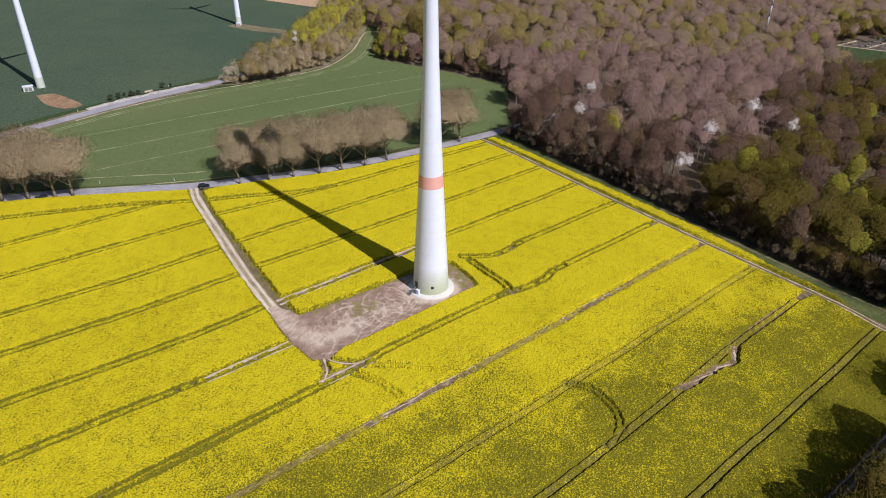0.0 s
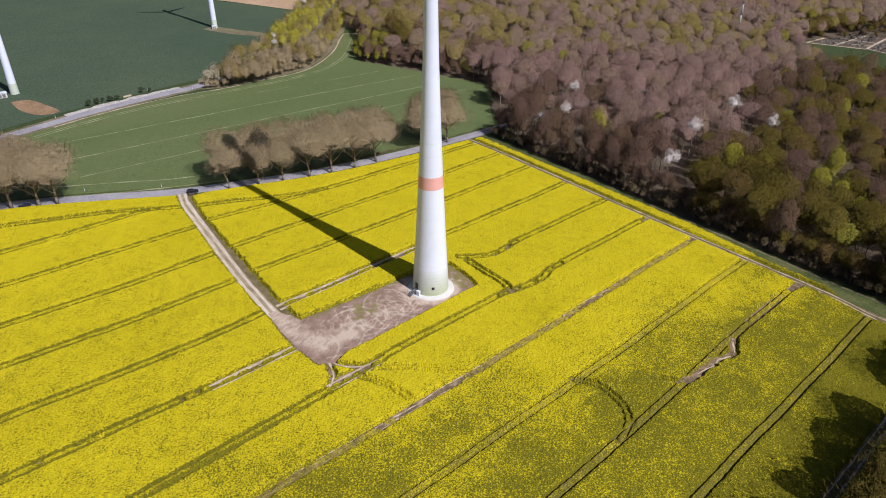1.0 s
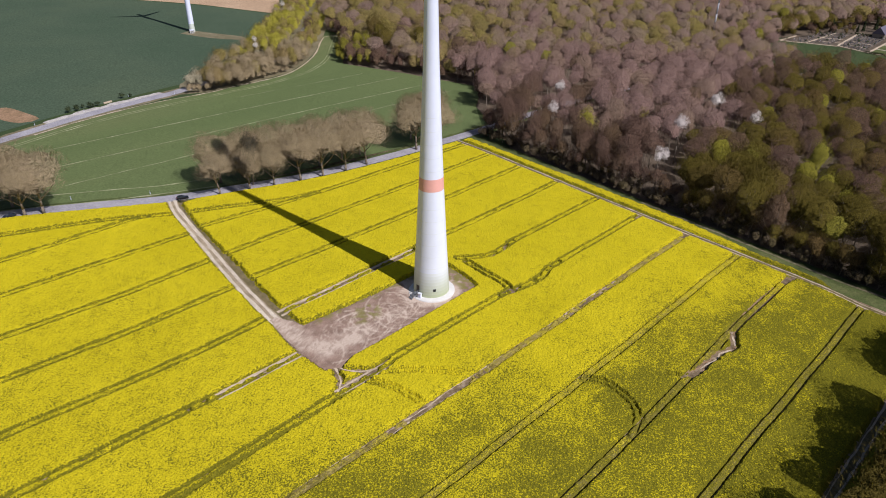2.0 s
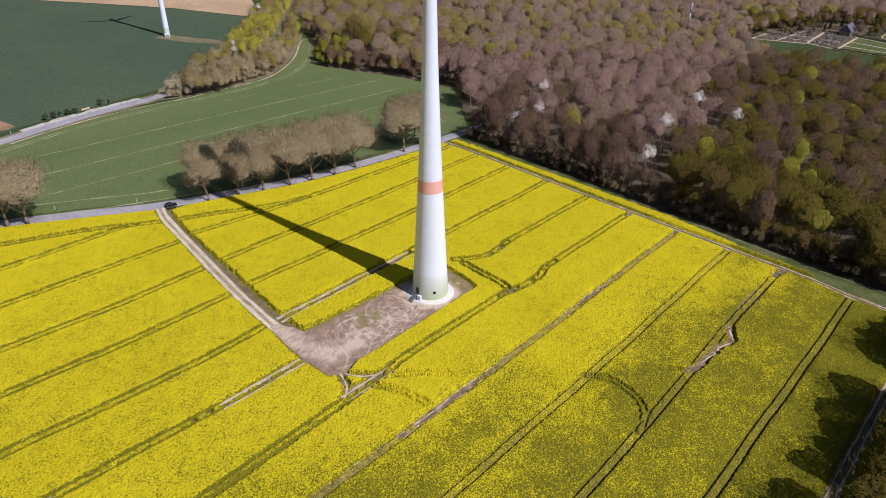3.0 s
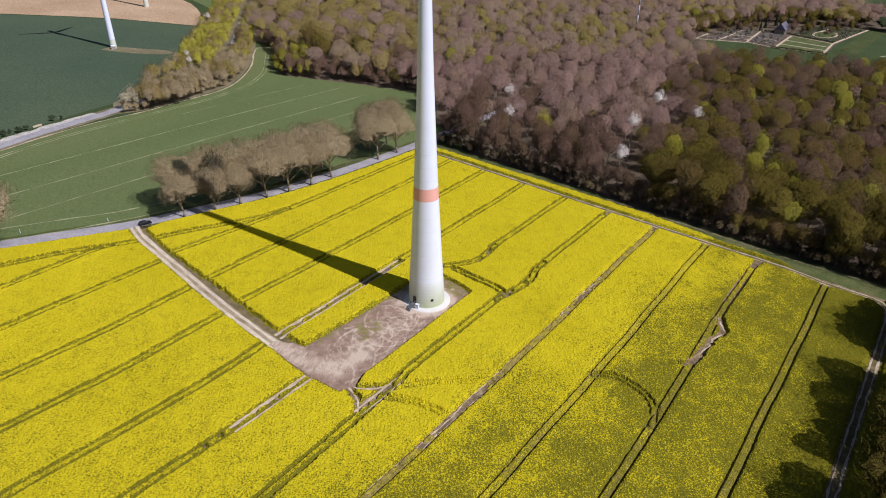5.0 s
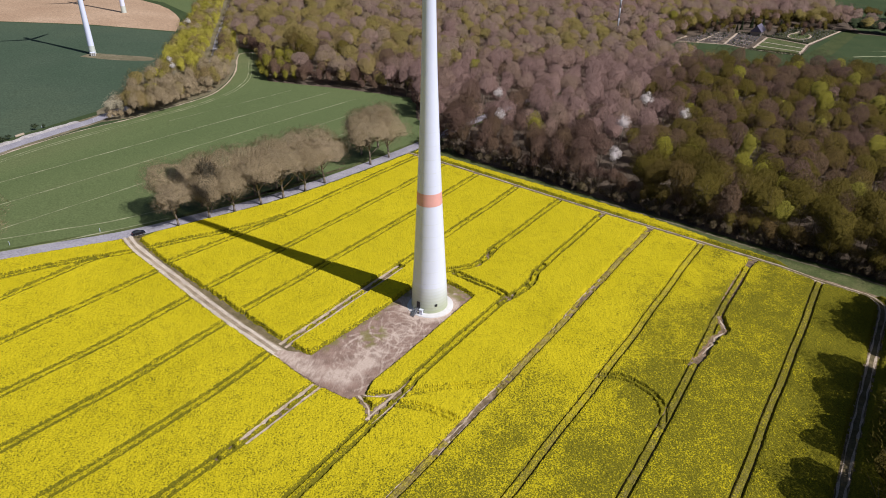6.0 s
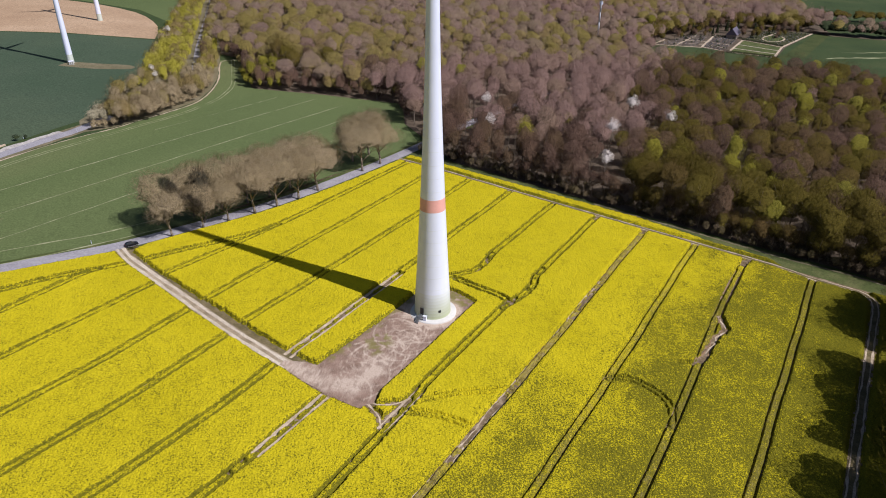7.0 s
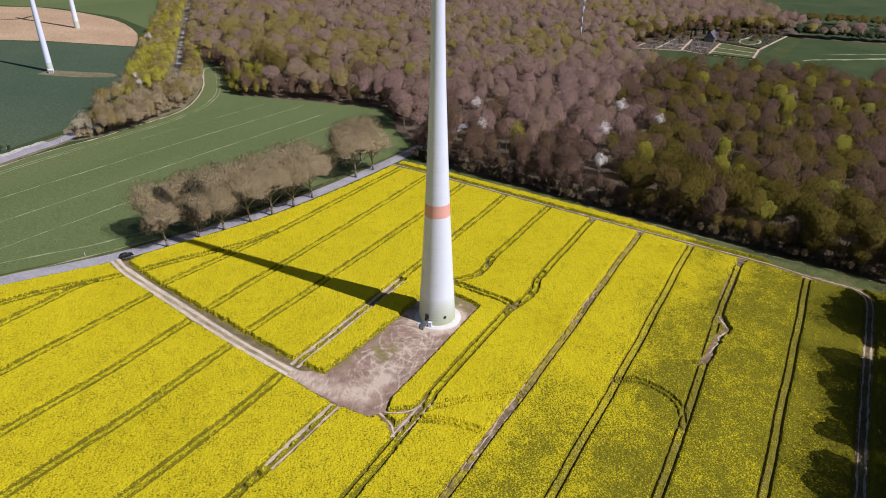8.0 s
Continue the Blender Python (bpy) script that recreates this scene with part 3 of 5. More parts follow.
def radius_at(h):
    return float(np.interp(h, [p[0] for p in PROFILE], [p[1] for p in PROFILE]))


def tower_band(name, h0, h1, material, parent, label="", proud=0.0):
    bm = bmesh.new()
    hs = [h0] + [p[0] for p in PROFILE if h0 < p[0] < h1] + [h1]
    hs = sorted(set(hs + list(np.arange(h0, h1, 4.0))))
    lathe(bm, [(radius_at(h) + proud, h) for h in hs], 64)
    return part(name, bm, material, parent, label)


def main_turbine():
    x, y = TOWER_AT
    t = root("wind_turbine", "tall white wind turbine tower with a red band and green foot", "wind turbine", at=Matrix.Translation(place(x, y, 0.3)))
    for k in range(8):
        tower_band("foot_band", 1.05 * k, 1.05 * (k + 1), GREENS[k], t, "green painted foot of the tower")
    tower_band("tower_shaft", 8.4, 132, M_TOWER, t)
    tower_band("warning_band", 34.4, 38.1, M_RED, t, "faded red warning band", 0.02)
    for h in (9.9, 13.7, 17.5, 21.3, 25.1, 28.9, 40.4, 44.2, 48.0, 51.8, 55.6):
        tower_band("ring_joint", h, h + 0.06, GREENS[6], t, "thin joint between tower rings", 0.012)
    bm = bmesh.new()
    lathe(bm, [(0.01, 130.5), (2.2, 131), (2.7, 133), (2.75, 136), (2.0, 138.3), (0.01, 138.8)], 24)
    part("nacelle", bm, M_TOWER, t, "white egg-shaped nacelle")
    return t


main_turbine()
bm = bmesh.new()
lathe(bm, [(7.3, -0.4), (7.3, 0.22), (7.15, 0.32), (5.3, 0.42)], 64)
plinth = root("turbine_plinth", "round light concrete foundation ring under the tower", "foundation", at=Matrix.Translation(place(*TOWER_AT)))
part("ring", bm, M_PLINTH, plinth)


def far_turbine(x, y, hub, turn, label):
    t = root("wind_turbine", label, "wind turbine", "wind turbines in the far fields", Matrix.Translation(place(x, y)) @ pose(0, 0, 0, 0, 0, turn))
    bm = bmesh.new()
    lathe(bm, [(2.15 - 0.2 * k / 12, k / 2) for k in range(12)], 28)
    part("tower_foot", bm, GREENS[3], t, "pale green tower foot")
    bm = bmesh.new()
    lathe(bm, [(1.97 - 1.05 * k / 20, 5.5 + (hub - 5.5) * k / 20) for k in range(21)], 28)
    part("tower", bm, M_TOWER, t)
    bm = bmesh.new()
    box(bm, (2.6, 8, 2.8), (0, 1.2, hub + 1.2))
    bmesh.ops.bevel(bm, geom=bm.edges[:], offset=0.5, segments=2, affect="EDGES")
    part("nacelle", bm, M_TOWER, t)
    bm = bmesh.new()
    bmesh.ops.create_uvsphere(bm, u_segments=14, v_segments=8, radius=1.3, matrix=Matrix.Translation((0, -3.4, hub + 1.2)))
    part("hub", bm, M_TOWER, t)
    for k in range(3):
        bm = bmesh.new()
        prof = [(0, 0.8, 0.7), (3, 1.7, 0.5), (7, 1.6, 0.35), (15, 1.1, 0.2), (22, 0.5, 0.1)]
        rings = []
        for r, c, th in prof:
            rings.append([bm.verts.new((c * a, th * b, r)) for a, b in ((-1, 0), (-0.3, 0.8), (0.6, 0.5), (1, 0), (0.6, -0.5), (-0.3, -0.8))])
        for a, b in zip(rings, rings[1:]):
            for i in range(6):
                bm.faces.new((a[i], a[(i + 1) % 6], b[(i + 1) % 6], b[i]))
        bm.faces.new(rings[-1])
        bmesh.ops.transform(bm, verts=bm.verts[:], matrix=Matrix.Translation((0, -3.4, hub + 1.2)) @ pose(0, 0, 0, 0, 120 * k + 60, 0))
        part("blade", bm, M_TOWER, t)
    return t


far_turbine(-213.5, 341, 76, 40, "white wind turbine with a pale green foot in the wheat")
far_turbine(-153.5, 501, 76, 40, "white wind turbine on the dark green wheat field")
far_turbine(-155, 649, 76, 40, "white wind turbine on the bare ploughed field")


# ---- trees ----
def bark_material(name, dark, light):
    m, nt, b = blank(name, 0.9, 0.2)
    nt.links.new(ramp(nt, noise_tex(nt, 1.5, 5, 0.7), [(0.3, dark), (0.7, light)]), b.inputs["Base Color"])
    return m


def crown_material(name, a, b_, c, trans=0.0):
    """Twigs or leaves: colour varies from tree to tree and through the crown; fine gaps let light through."""
    m, nt, b = blank(name, 0.9, 0.05)
    info = nt.nodes.new("ShaderNodeObjectInfo")
    at = nt.nodes.new("ShaderNodeAttribute")
    at.attribute_name = "tint"
    s = nt.nodes.new("ShaderNodeMath")
    s.operation = "ADD"
    nt.links.new(info.outputs["Random"], s.inputs[0])
    nt.links.new(at.outputs["Fac"], s.inputs[1])
    w = nt.nodes.new("ShaderNodeMath")
    w.operation = "FRACT"
    nt.links.new(s.outputs[0], w.inputs[0])
    tree = ramp(nt, w.outputs[0], [(0.0, a), (0.5, b_), (1.0, c)])
    tuft = ramp(nt, noise_tex(nt, 0.9, 3, 0.6), [(0.3, (0.80, 0.80, 0.80)), (0.7, (1.18, 1.18, 1.18))])
    nt.links.new(mix(nt, 1.0, tree, tuft, "MULTIPLY"), b.inputs["Base Color"])
    if trans:
        edge = 0.5 + (trans - 0.5) * 0.3
        gaps = ramp(nt, noise_tex(nt, 3.2, 2, 0.7), [(edge - 0.06, (0, 0, 0)), (edge + 0.06, (1, 1, 1))])
        nt.links.new(gaps, b.inputs["Alpha"])
    return m


M_BARK = bark_material("grey-brown bark", (0.14, 0.11, 0.085), (0.30, 0.25, 0.20))
M_TWIG = crown_material("bare woodland twigs", (0.107, 0.066, 0.048), (0.132, 0.081, 0.060), (0.128, 0.083, 0.047), 0.5)
M_TWIG_ROAD = crown_material("bare roadside twigs", (0.28, 0.215, 0.125), (0.315, 0.245, 0.142), (0.335, 0.26, 0.158), 0.5)
M_BUD = crown_material("budding olive twigs", (0.088, 0.068, 0.014), (0.109, 0.086, 0.016), (0.106, 0.070, 0.026), 0.42)
M_PALE_BUD = crown_material("pale grey-green buds", (0.33, 0.29, 0.19), (0.38, 0.34, 0.24), (0.42, 0.37, 0.29), 0.4)
M_SPRING = crown_material("young olive leaves", (0.21, 0.165, 0.058), (0.25, 0.20, 0.058), (0.235, 0.165, 0.08), 0.45)
M_LEAF = crown_material("fresh yellow-green leaves", (0.150, 0.133, 0.020), (0.200, 0.180, 0.024), (0.178, 0.162, 0.031), 0.34)
M_LEAF_BRIGHT = crown_material("bright young leaves", (0.27, 0.24, 0.036), (0.35, 0.315, 0.042), (0.32, 0.28, 0.06), 0.34)
# Mauve stand's own colour; in the far wood its paleness also stands for haze.
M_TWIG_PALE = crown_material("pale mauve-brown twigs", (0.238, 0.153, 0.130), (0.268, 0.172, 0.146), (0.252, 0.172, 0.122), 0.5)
# Lighter than the near twigs: distance haze put into the colour.
M_TWIG_HAZE = crown_material("far twigs paled for haze", (0.235, 0.160, 0.128), (0.268, 0.184, 0.148), (0.25, 0.186, 0.120), 0.48)
M_BLOSSOM = crown_material("white blossom", (0.62, 0.55, 0.52), (0.68, 0.61, 0.58), (0.70, 0.65, 0.58), 0.25)
M_BRUSH = crown_material("dark bare brush", (0.10, 0.078, 0.048), (0.125, 0.092, 0.06), (0.112, 0.09, 0.042), 0.5)
M_IVY = crown_material("ivy and dark twigs", (0.07, 0.06, 0.04), (0.075, 0.065, 0.043), (0.08, 0.07, 0.046))
M_EVERGREEN = crown_material("dark evergreen", (0.03, 0.04, 0.02), (0.04, 0.052, 0.024), (0.048, 0.06, 0.03))


def crown_shape(rng, clumps=7):
    """Centres and radii of the clumps of an uneven crown, in a unit ball."""
    c = rng.normal(size=(clumps, 3))
    c[:, 2] = c[:, 2] * 0.8 + 0.25
    c /= np.linalg.norm(c, axis=1)[:, None]
    c *= rng.uniform(0.40, 0.58, size=(clumps, 1))
    c[0] = (0, 0, 0.1)
    rad = rng.uniform(0.36, 0.5, clumps)
    rad[0] = 0.7
    return c, rad


def crown_points(rng, shape, n, H, R, hb, power=0.42):
    """Points in the crown, with the way outwards."""
    c, rad = shape
    half = (H - hb) / 2
    mid = np.array([0, 0, hb + half])
    size = np.array([R, R, half])
    which = rng.randint(0, len(c), n)
    d = rng.normal(size=(n, 3))
    d[:, 2] += 0.2
    d /= np.linalg.norm(d, axis=1)[:, None]
    q = c[which] + d * (rng.rand(n) ** power * rad[which])[:, None]
    out = (d * 0.45 + q * 1.1) * size.mean() / size
    out /= np.linalg.norm(out, axis=1)[:, None]
    return mid + q * size, out


def crown_mass(rng, shape, H, R, hb, level, fill):
    """The thick of the twigs: an uneven skin round the clumps, drawn in from their tips."""
    bm = bmesh.new()
    bmesh.ops.create_icosphere(bm, subdivisions=level, radius=1)
    d = np.array([v.co[:] for v in bm.verts])
    F = np.array([[v.index for v in f.verts] for f in bm.faces])
    bm.free()
    c, rad = shape
    cd = d @ c.T
    disc = cd ** 2 - (c ** 2).sum(1) + rad ** 2
    r = np.where(disc > 0, cd + np.sqrt(np.maximum(disc, 0)), 0).max(1)
    r = r * fill * (0.8 + 0.36 * rng.rand(len(d)))
    half = (H - hb) / 2
    V = d * r[:, None] * np.array([R, R, half]) + np.array([0, 0, hb + half])
    e1, e2 = V[F[:, 1]] - V[F[:, 0]], V[F[:, 2]] - V[F[:, 0]]
    fn = np.cross(e1, e2)
    N = np.zeros_like(V)
    for k in range(3):
        np.add.at(N, F[:, k], fn)
    N /= np.linalg.norm(N, axis=1)[:, None]
    N = N * 0.3 + d * 0.05 + np.array([0, 0, 0.65])
    return V, F, N / np.linalg.norm(N, axis=1)[:, None]


def joined(*sets):
    base, VV, FF, NN = 0, [], [], []
    for V, F, N in sets:
        VV.append(V), FF.append(F + base), NN.append(N)
        base += len(V)
    return np.vstack(VV), np.vstack(FF), np.vstack(NN)


def slivers(rng, P, D, L, W, up=0.6, rough=0.55):
    """Slender triangles from the points P outwards along D, with normals that follow the crown."""
    n = len(P)
    out = D
    D = D * 0.6 + rng.normal(size=(n, 3)) * rough
    D[:, 2] += up
    D /= np.linalg.norm(D, axis=1)[:, None]
    S = np.cross(out + rng.normal(size=(n, 3)) * 0.35, D)
    S /= np.linalg.norm(S, axis=1)[:, None]
    ln = L * (0.6 + 0.8 * rng.rand(n))[:, None]
    V = np.stack([P - S * W / 2, P + S * W / 2, P + D * ln], 1).reshape(-1, 3)
    turn = np.einsum("ij,ij->i", np.cross(S, D), out) < 0
    F = np.arange(3 * n).reshape(-1, 3)
    F[turn] = F[turn][:, [1, 0, 2]]
    N = out * 0.3 + np.array([0, 0, 0.65]) + rng.normal(size=(n, 3)) * 0.2
    N /= np.linalg.norm(N, axis=1)[:, None]
    return V, F, np.repeat(N, 3, axis=0)


def stem(rng, H, hb, r0, R, limbs, n=5):
    """Trunk and limbs as tapered tubes."""
    bm = bmesh.new()
    lean = Vector((rng.normal() * 0.3, rng.normal() * 0.3, 0))
    top = H * 0.72
    pts = [Vector((0, 0, -0.3)), Vector((0, 0, hb * 0.6)) + lean * 0.3, Vector((0, 0, hb * 1.25)) + lean, Vector((0, 0, top)) + lean * 2]
    rs = [r0, r0 * 0.75, r0 * 0.55, r0 * 0.12]
    for a, b, ra, rb in zip(pts, pts[1:], rs, rs[1:]):
        tube(bm, a, b, ra, rb, n)
    for k in range(limbs):
        z = hb * 0.85 + (top - hb) * 0.75 * k / limbs
        a = 2.4 * k + rng.rand()
        p0 = Vector((0, 0, z)) + lean
        reach = R * (0.55 + 0.3 * rng.rand()) * (1 - 0.35 * k / limbs)
        p1 = p0 + Vector((math.cos(a) * reach * 0.5, math.sin(a) * reach * 0.5, reach * 0.5))
        p2 = p1 + Vector((math.cos(a + 0.3) * reach * 0.5, math.sin(a + 0.3) * reach * 0.5, reach * 0.75))
        tube(bm, p0, p1, r0 * 0.32, r0 * 0.2, 4)
        tube(bm, p1, p2, r0 * 0.2, r0 * 0.05, 4)
        p3 = p1 + Vector((math.cos(a - 0.8) * reach * 0.55, math.sin(a - 0.8) * reach * 0.55, reach * 0.4))
        tube(bm, p1, p3, r0 * 0.15, r0 * 0.04, 4)
    return bm


def tree(name, label, group, seed, H, R, hb, r0, material, n, L, W, limbs=7, leaf=False, fill=0.6):
    """One tree: a trunk with limbs and a crown of many twigs or leaves."""
    rng = np.random.RandomState(seed)
    t = root(name, label, "tree", group)
    part("trunk", stem(rng, H, hb, r0, R, limbs), M_BARK, t)
    shape = crown_shape(rng, 9)
    P, D = crown_points(rng, shape, n, H, R, hb, 0.25)
    V, F, N = joined(slivers(rng, P, D, L, W, 0.1 if leaf else 0.6, 1.2 if leaf else 0.5), crown_mass(rng, shape, H, R, hb, 3, fill))
    c = new("crown", tri_mesh("crown", V, F, [material], normals=N))
    c.parent = t
    return t


def plant(ob, x, y, turn, size, tall=1.0):
    """A copy of a tree at a place of the plan."""
    c = copy_thing(ob, Matrix.Translation(place(x, y)) @ pose(0, 0, 0, 0, 0, turn))
    c.scale = (size, size, size * tall)
    return c


rnd = random.Random(4)
# trees along the road
G_ROAD = "bare trees along the road"
road_protos = [tree("roadside_tree", "bare brown roadside tree with a wide dense twig crown", G_ROAD, 30 + k, 20.0, 11.0, 4.0, 0.5, M_TWIG_ROAD, 6800, 1.2, 0.1, 10, fill=0.72) for k in range(3)]
ROAD_TREES = [(93.5, 231.5), (104.5, 228.2), (114, 225.6), (124.5, 222.6), (133.5, 219.8), (144.3, 218.6), (155.5, 218.4), (183.9, 217.4), (196, 216.6), (17, 266), (25, 262), (33, 258.2), (9, 269.5), (0, 273), (-10, 277), (38.5, 256.5)]
ROAD_TREES += [(99, 241), (109, 238.5), (119, 235), (129.5, 232), (139, 229.6), (150, 229), (160, 229), (190, 228), (202, 228), (12, 278), (22, 273.5), (32, 269)]
for k, (u, v) in enumerate(ROAD_TREES):
    x, y = uv(u, v)
    p = road_protos[k % 3]
    m = Matrix.Translation(place(x, y)) @ pose(0, 0, 0, 0, 0, rnd.uniform(0, 360))
    if k < 3:
        p.matrix_world = m
    else:
        plant(p, x, y, rnd.uniform(0, 360), rnd.uniform(1.14, 1.3) * (1.08 if u < 60 else 1.0))

ivy = tree("ivy_tree", "dark ivy-covered tree among the bare roadside trees", "", 39, 23, 6.0, 1.5, 0.4, M_IVY, 4200, 0.9, 0.16, 8)
ivy.matrix_world = Matrix.Translation(place(*uv(107.5, 231)))
# the edge of the wood: trees of their own
G_WOOD = "trees at the edge of the wood"
protos = {
    "bare": [tree("woodland_tree", "tall bare woodland tree with purplish brown twigs", G_WOOD, 50 + k, 24.5, 8.2, 3.2, 0.32, M_TWIG, 2400, 1.2, 0.12, 7) for k in range(4)],
    "bud": [tree("woodland_tree", "woodland tree with olive green budding twigs", G_WOOD, 60 + k, 23.0, 8.6, 1.8, 0.3, M_BUD, 2400, 0.9, 0.14, 7) for k in range(4)],
    "leaf": [tree("woodland_tree", "woodland tree in fresh yellow-green leaf", G_WOOD, 70 + k, 22.0, 7.2, 1.6, 0.28, M_LEAF, 2200, 0.5, 0.22, 6, True) for k in range(2)],
    "bright": [tree("woodland_tree", "single tree in bright yellow-green leaf", G_WOOD, 76, 23.5, 6.0, 6.0, 0.28, M_LEAF_BRIGHT, 2400, 0.5, 0.24, 6, True)],
    "white": [tree("blossoming_tree", "wild cherry tree in white blossom", "blossoming trees in the wood", 80, 24.0, 4.0, 14.5, 0.25, M_BLOSSOM, 1500, 0.5, 0.26, 6, True, 0.4)],
}
placed = {}


def grow(kind, x, y, size):
    ob = rnd.choice(protos[kind])
    if ob not in placed:
        placed[ob] = 1
        ob.matrix_world = Matrix.Translation(place(x, y)) @ pose(0, 0, 0, 0, 0, rnd.uniform(0, 360))
        return
    plant(ob, x, y, rnd.uniform(0, 360), size * (1.12 if kind == "bud" and size > 0.8 else 1.0), rnd.uniform(0.92, 1.08))


rs = np.random.RandomState(9)


def in_wood(x, y):
    road = line_dist(ROAD, x, y, 8) < 3.6
    avenue = line_dist(AVENUE, x, y, 9) < 7
    unseen = ((x - 74) * 735 - (y - 77) * 881) / 1147 > 45
    return inside(FOREST, x, y) & ~unseen & ~inside(CLEARING, x, y) & ~inside(FAR_MEADOW, x, y) & ~road & ~avenue


def scattered(x0, x1, y0, y1, step):
    X, Y = np.meshgrid(np.arange(x0, x1, step), np.arange(y0, y1, step))
    X = X + (rs.rand(*X.shape) - 0.5) * step * 0.95
    Y = Y + (rs.rand(*Y.shape) - 0.5) * step * 0.95
    return X.ravel(), Y.ravel()


def budding_side(U, V):
    """1 in the olive eastern stand, 0 in the mauve bare stand; the two meet along a ragged line."""
    line = np.interp(U, [198, 223, 254, 303, 409, 533], [104, 111, 115, 123, 150, 186])
    return smooth(5, -5, V - line + (value_noise(U, V, 12, 21) - 0.5) * 14)


def greenness(U, V):
    """The share of trees already in bud: high along the eastern edge, lower inside."""
    return budding_side(U, V) * (0.42 + 0.45 * smooth(275, 235, U) + 0.3 * (value_noise(U, V, 26, 22) - 0.5)) + 0.03


# single trees that stand out, with room round them
SINGLE = [(116, 271, "white", 0.98), (150, 308, "white", 1.02), (94, 237, "white", 0.88), (101, 248, "white", 0.72), (77, 335, "white", 0.86), (64, 296, "white", 0.82), (160, 287, "white", 0.84), (169, 304, "white", 0.7),
          (77, 284, "bright", 1.12), (127, 252, "leaf", 1.12), (137, 246, "leaf", 0.95), (171, 251, "leaf", 1.0), (156, 235, "leaf", 1.05), (160, 227, "leaf", 0.95), (259, 302, "leaf", 1.25), (275, 293, "leaf", 1.0), (277, 327, "leaf", 1.2), (318, 343, "leaf", 1.2), (232, 239, "leaf", 1.1), (234, 276, "leaf", 0.95),
          (241, 314, "leaf", 0.85), (183, 199, "leaf", 1.0), (327, 566, "leaf", 1.1), (265, 489, "leaf", 0.9), (-41, 436, "leaf", 0.8), (-33, 430, "leaf", 0.75), (-27, 440, "leaf", 0.95), (-33, 446, "leaf", 0.9), (-15, 440, "bud", 0.95), (-18, 450, "bud", 0.95), (-4, 447, "bare", 0.95), (-22, 460, "bud", 1.0), (9, 452, "bud", 0.95)]


def free(X, Y):
    ok = np.ones(X.shape, bool)
    for x, y, kind, s in SINGLE:
        ok &= np.hypot(X - x, Y - y) > (8.0 if kind == 'white' else 9.0)
    return ok


X, Y = scattered(20, 480, 40, 420, 9.2)
U, V = to_uv(X, Y)
ok = in_wood(X, Y) & free(X, Y) & ((U > 222.5) | (V > 222) | (V < -10))
X, Y, U, V = X[ok], Y[ok], U[ok], V[ok]
near = (U < 250) & (V > -20) & (V < 215)
wood = []
for x, y, u, v in zip(X[near], Y[near], U[near], V[near]):
    g_ = greenness(np.array([u]), np.array([v]))[0]
    r = rnd.random()
    grow("leaf" if r < g_ * 0.15 else "bud" if r < g_ else "bare", x, y, rnd.uniform(0.84, 1.14))

for x, y, kind, s in SINGLE:
    grow(kind, x, y, s)


# smaller trees that close the edge of the wood
for k in range(46):
    v = 12 + 4.4 * k + rnd.uniform(-1.5, 1.5)
    u = 221.5 + rnd.uniform(-0.8, 2.2)
    grow("bud" if v < 108 and rnd.random() < 0.8 else "bare", *uv(u, v), rnd.uniform(0.5, 0.74))


# the depth of the wood, too many to count
def wood_proto(seed, H, R, hb, n, L, W, leaf, power=0.25):
    rng = np.random.RandomState(seed)
    shape = crown_shape(rng)
    P, D = crown_points(rng, shape, n, H, R, hb, power)
    return joined(slivers(rng, P, D, L, W, 0.1 if leaf else 0.6, 1.2 if leaf else 0.5), crown_mass(rng, shape, H, R, hb, 2, 0.62))


def trunk_proto(H, r):
    a = np.arange(4) * math.pi / 2
    ring = np.c_[np.cos(a), np.sin(a)]
    V = np.vstack([np.c_[ring * r, np.full(4, -0.3)], np.c_[ring * r * 0.35, np.full(4, H)]])
    k = np.arange(4)
    F = np.vstack([np.c_[k, (k + 1) % 4, (k + 1) % 4 + 4], np.c_[k, (k + 1) % 4 + 4, k + 4]])
    return V, F, np.tile(np.c_[ring, np.zeros(4)], (2, 1))


def thicket(name, label, category, X, Y, protos_, material, seed, lo=0.7, hi=1.2, trunk=None):
    """Many trees or bushes in one mesh."""
    rng = np.random.RandomState(seed)
    VV, FF, NN, TT, MI, base = [], [], [], [], [], 0
    for x, y in zip(X, Y):
        a, s, tint = rng.rand() * 6.283, rng.uniform(lo, hi), rng.rand()
        sets = [(protos_[rng.randint(len(protos_))], 0)] + ([(trunk, 1)] if trunk else [])
        for (V, F, N), mi in sets:
            c, d = math.cos(a) * s, math.sin(a) * s
            W = np.empty_like(V)
            W[:, 0], W[:, 1], W[:, 2] = x + V[:, 0] * c - V[:, 1] * d, y + V[:, 0] * d + V[:, 1] * c, V[:, 2] * s
            VV.append(W)
            M = N.copy()
            M[:, 0], M[:, 1] = (N[:, 0] * c - N[:, 1] * d) / s, (N[:, 0] * d + N[:, 1] * c) / s
            NN.append(M)
            FF.append(F + base)
            TT.append(np.full(len(V), tint))
            MI.append(np.full(len(F), mi))
            base += len(V)
    me = tri_mesh(name, lay(np.vstack(VV)), np.vstack(FF), [material, M_BARK], np.concatenate(MI), [("tint", np.concatenate(TT))], normals=np.vstack(NN))
    return tagged(new(name, me), label, category, kind="stuff")


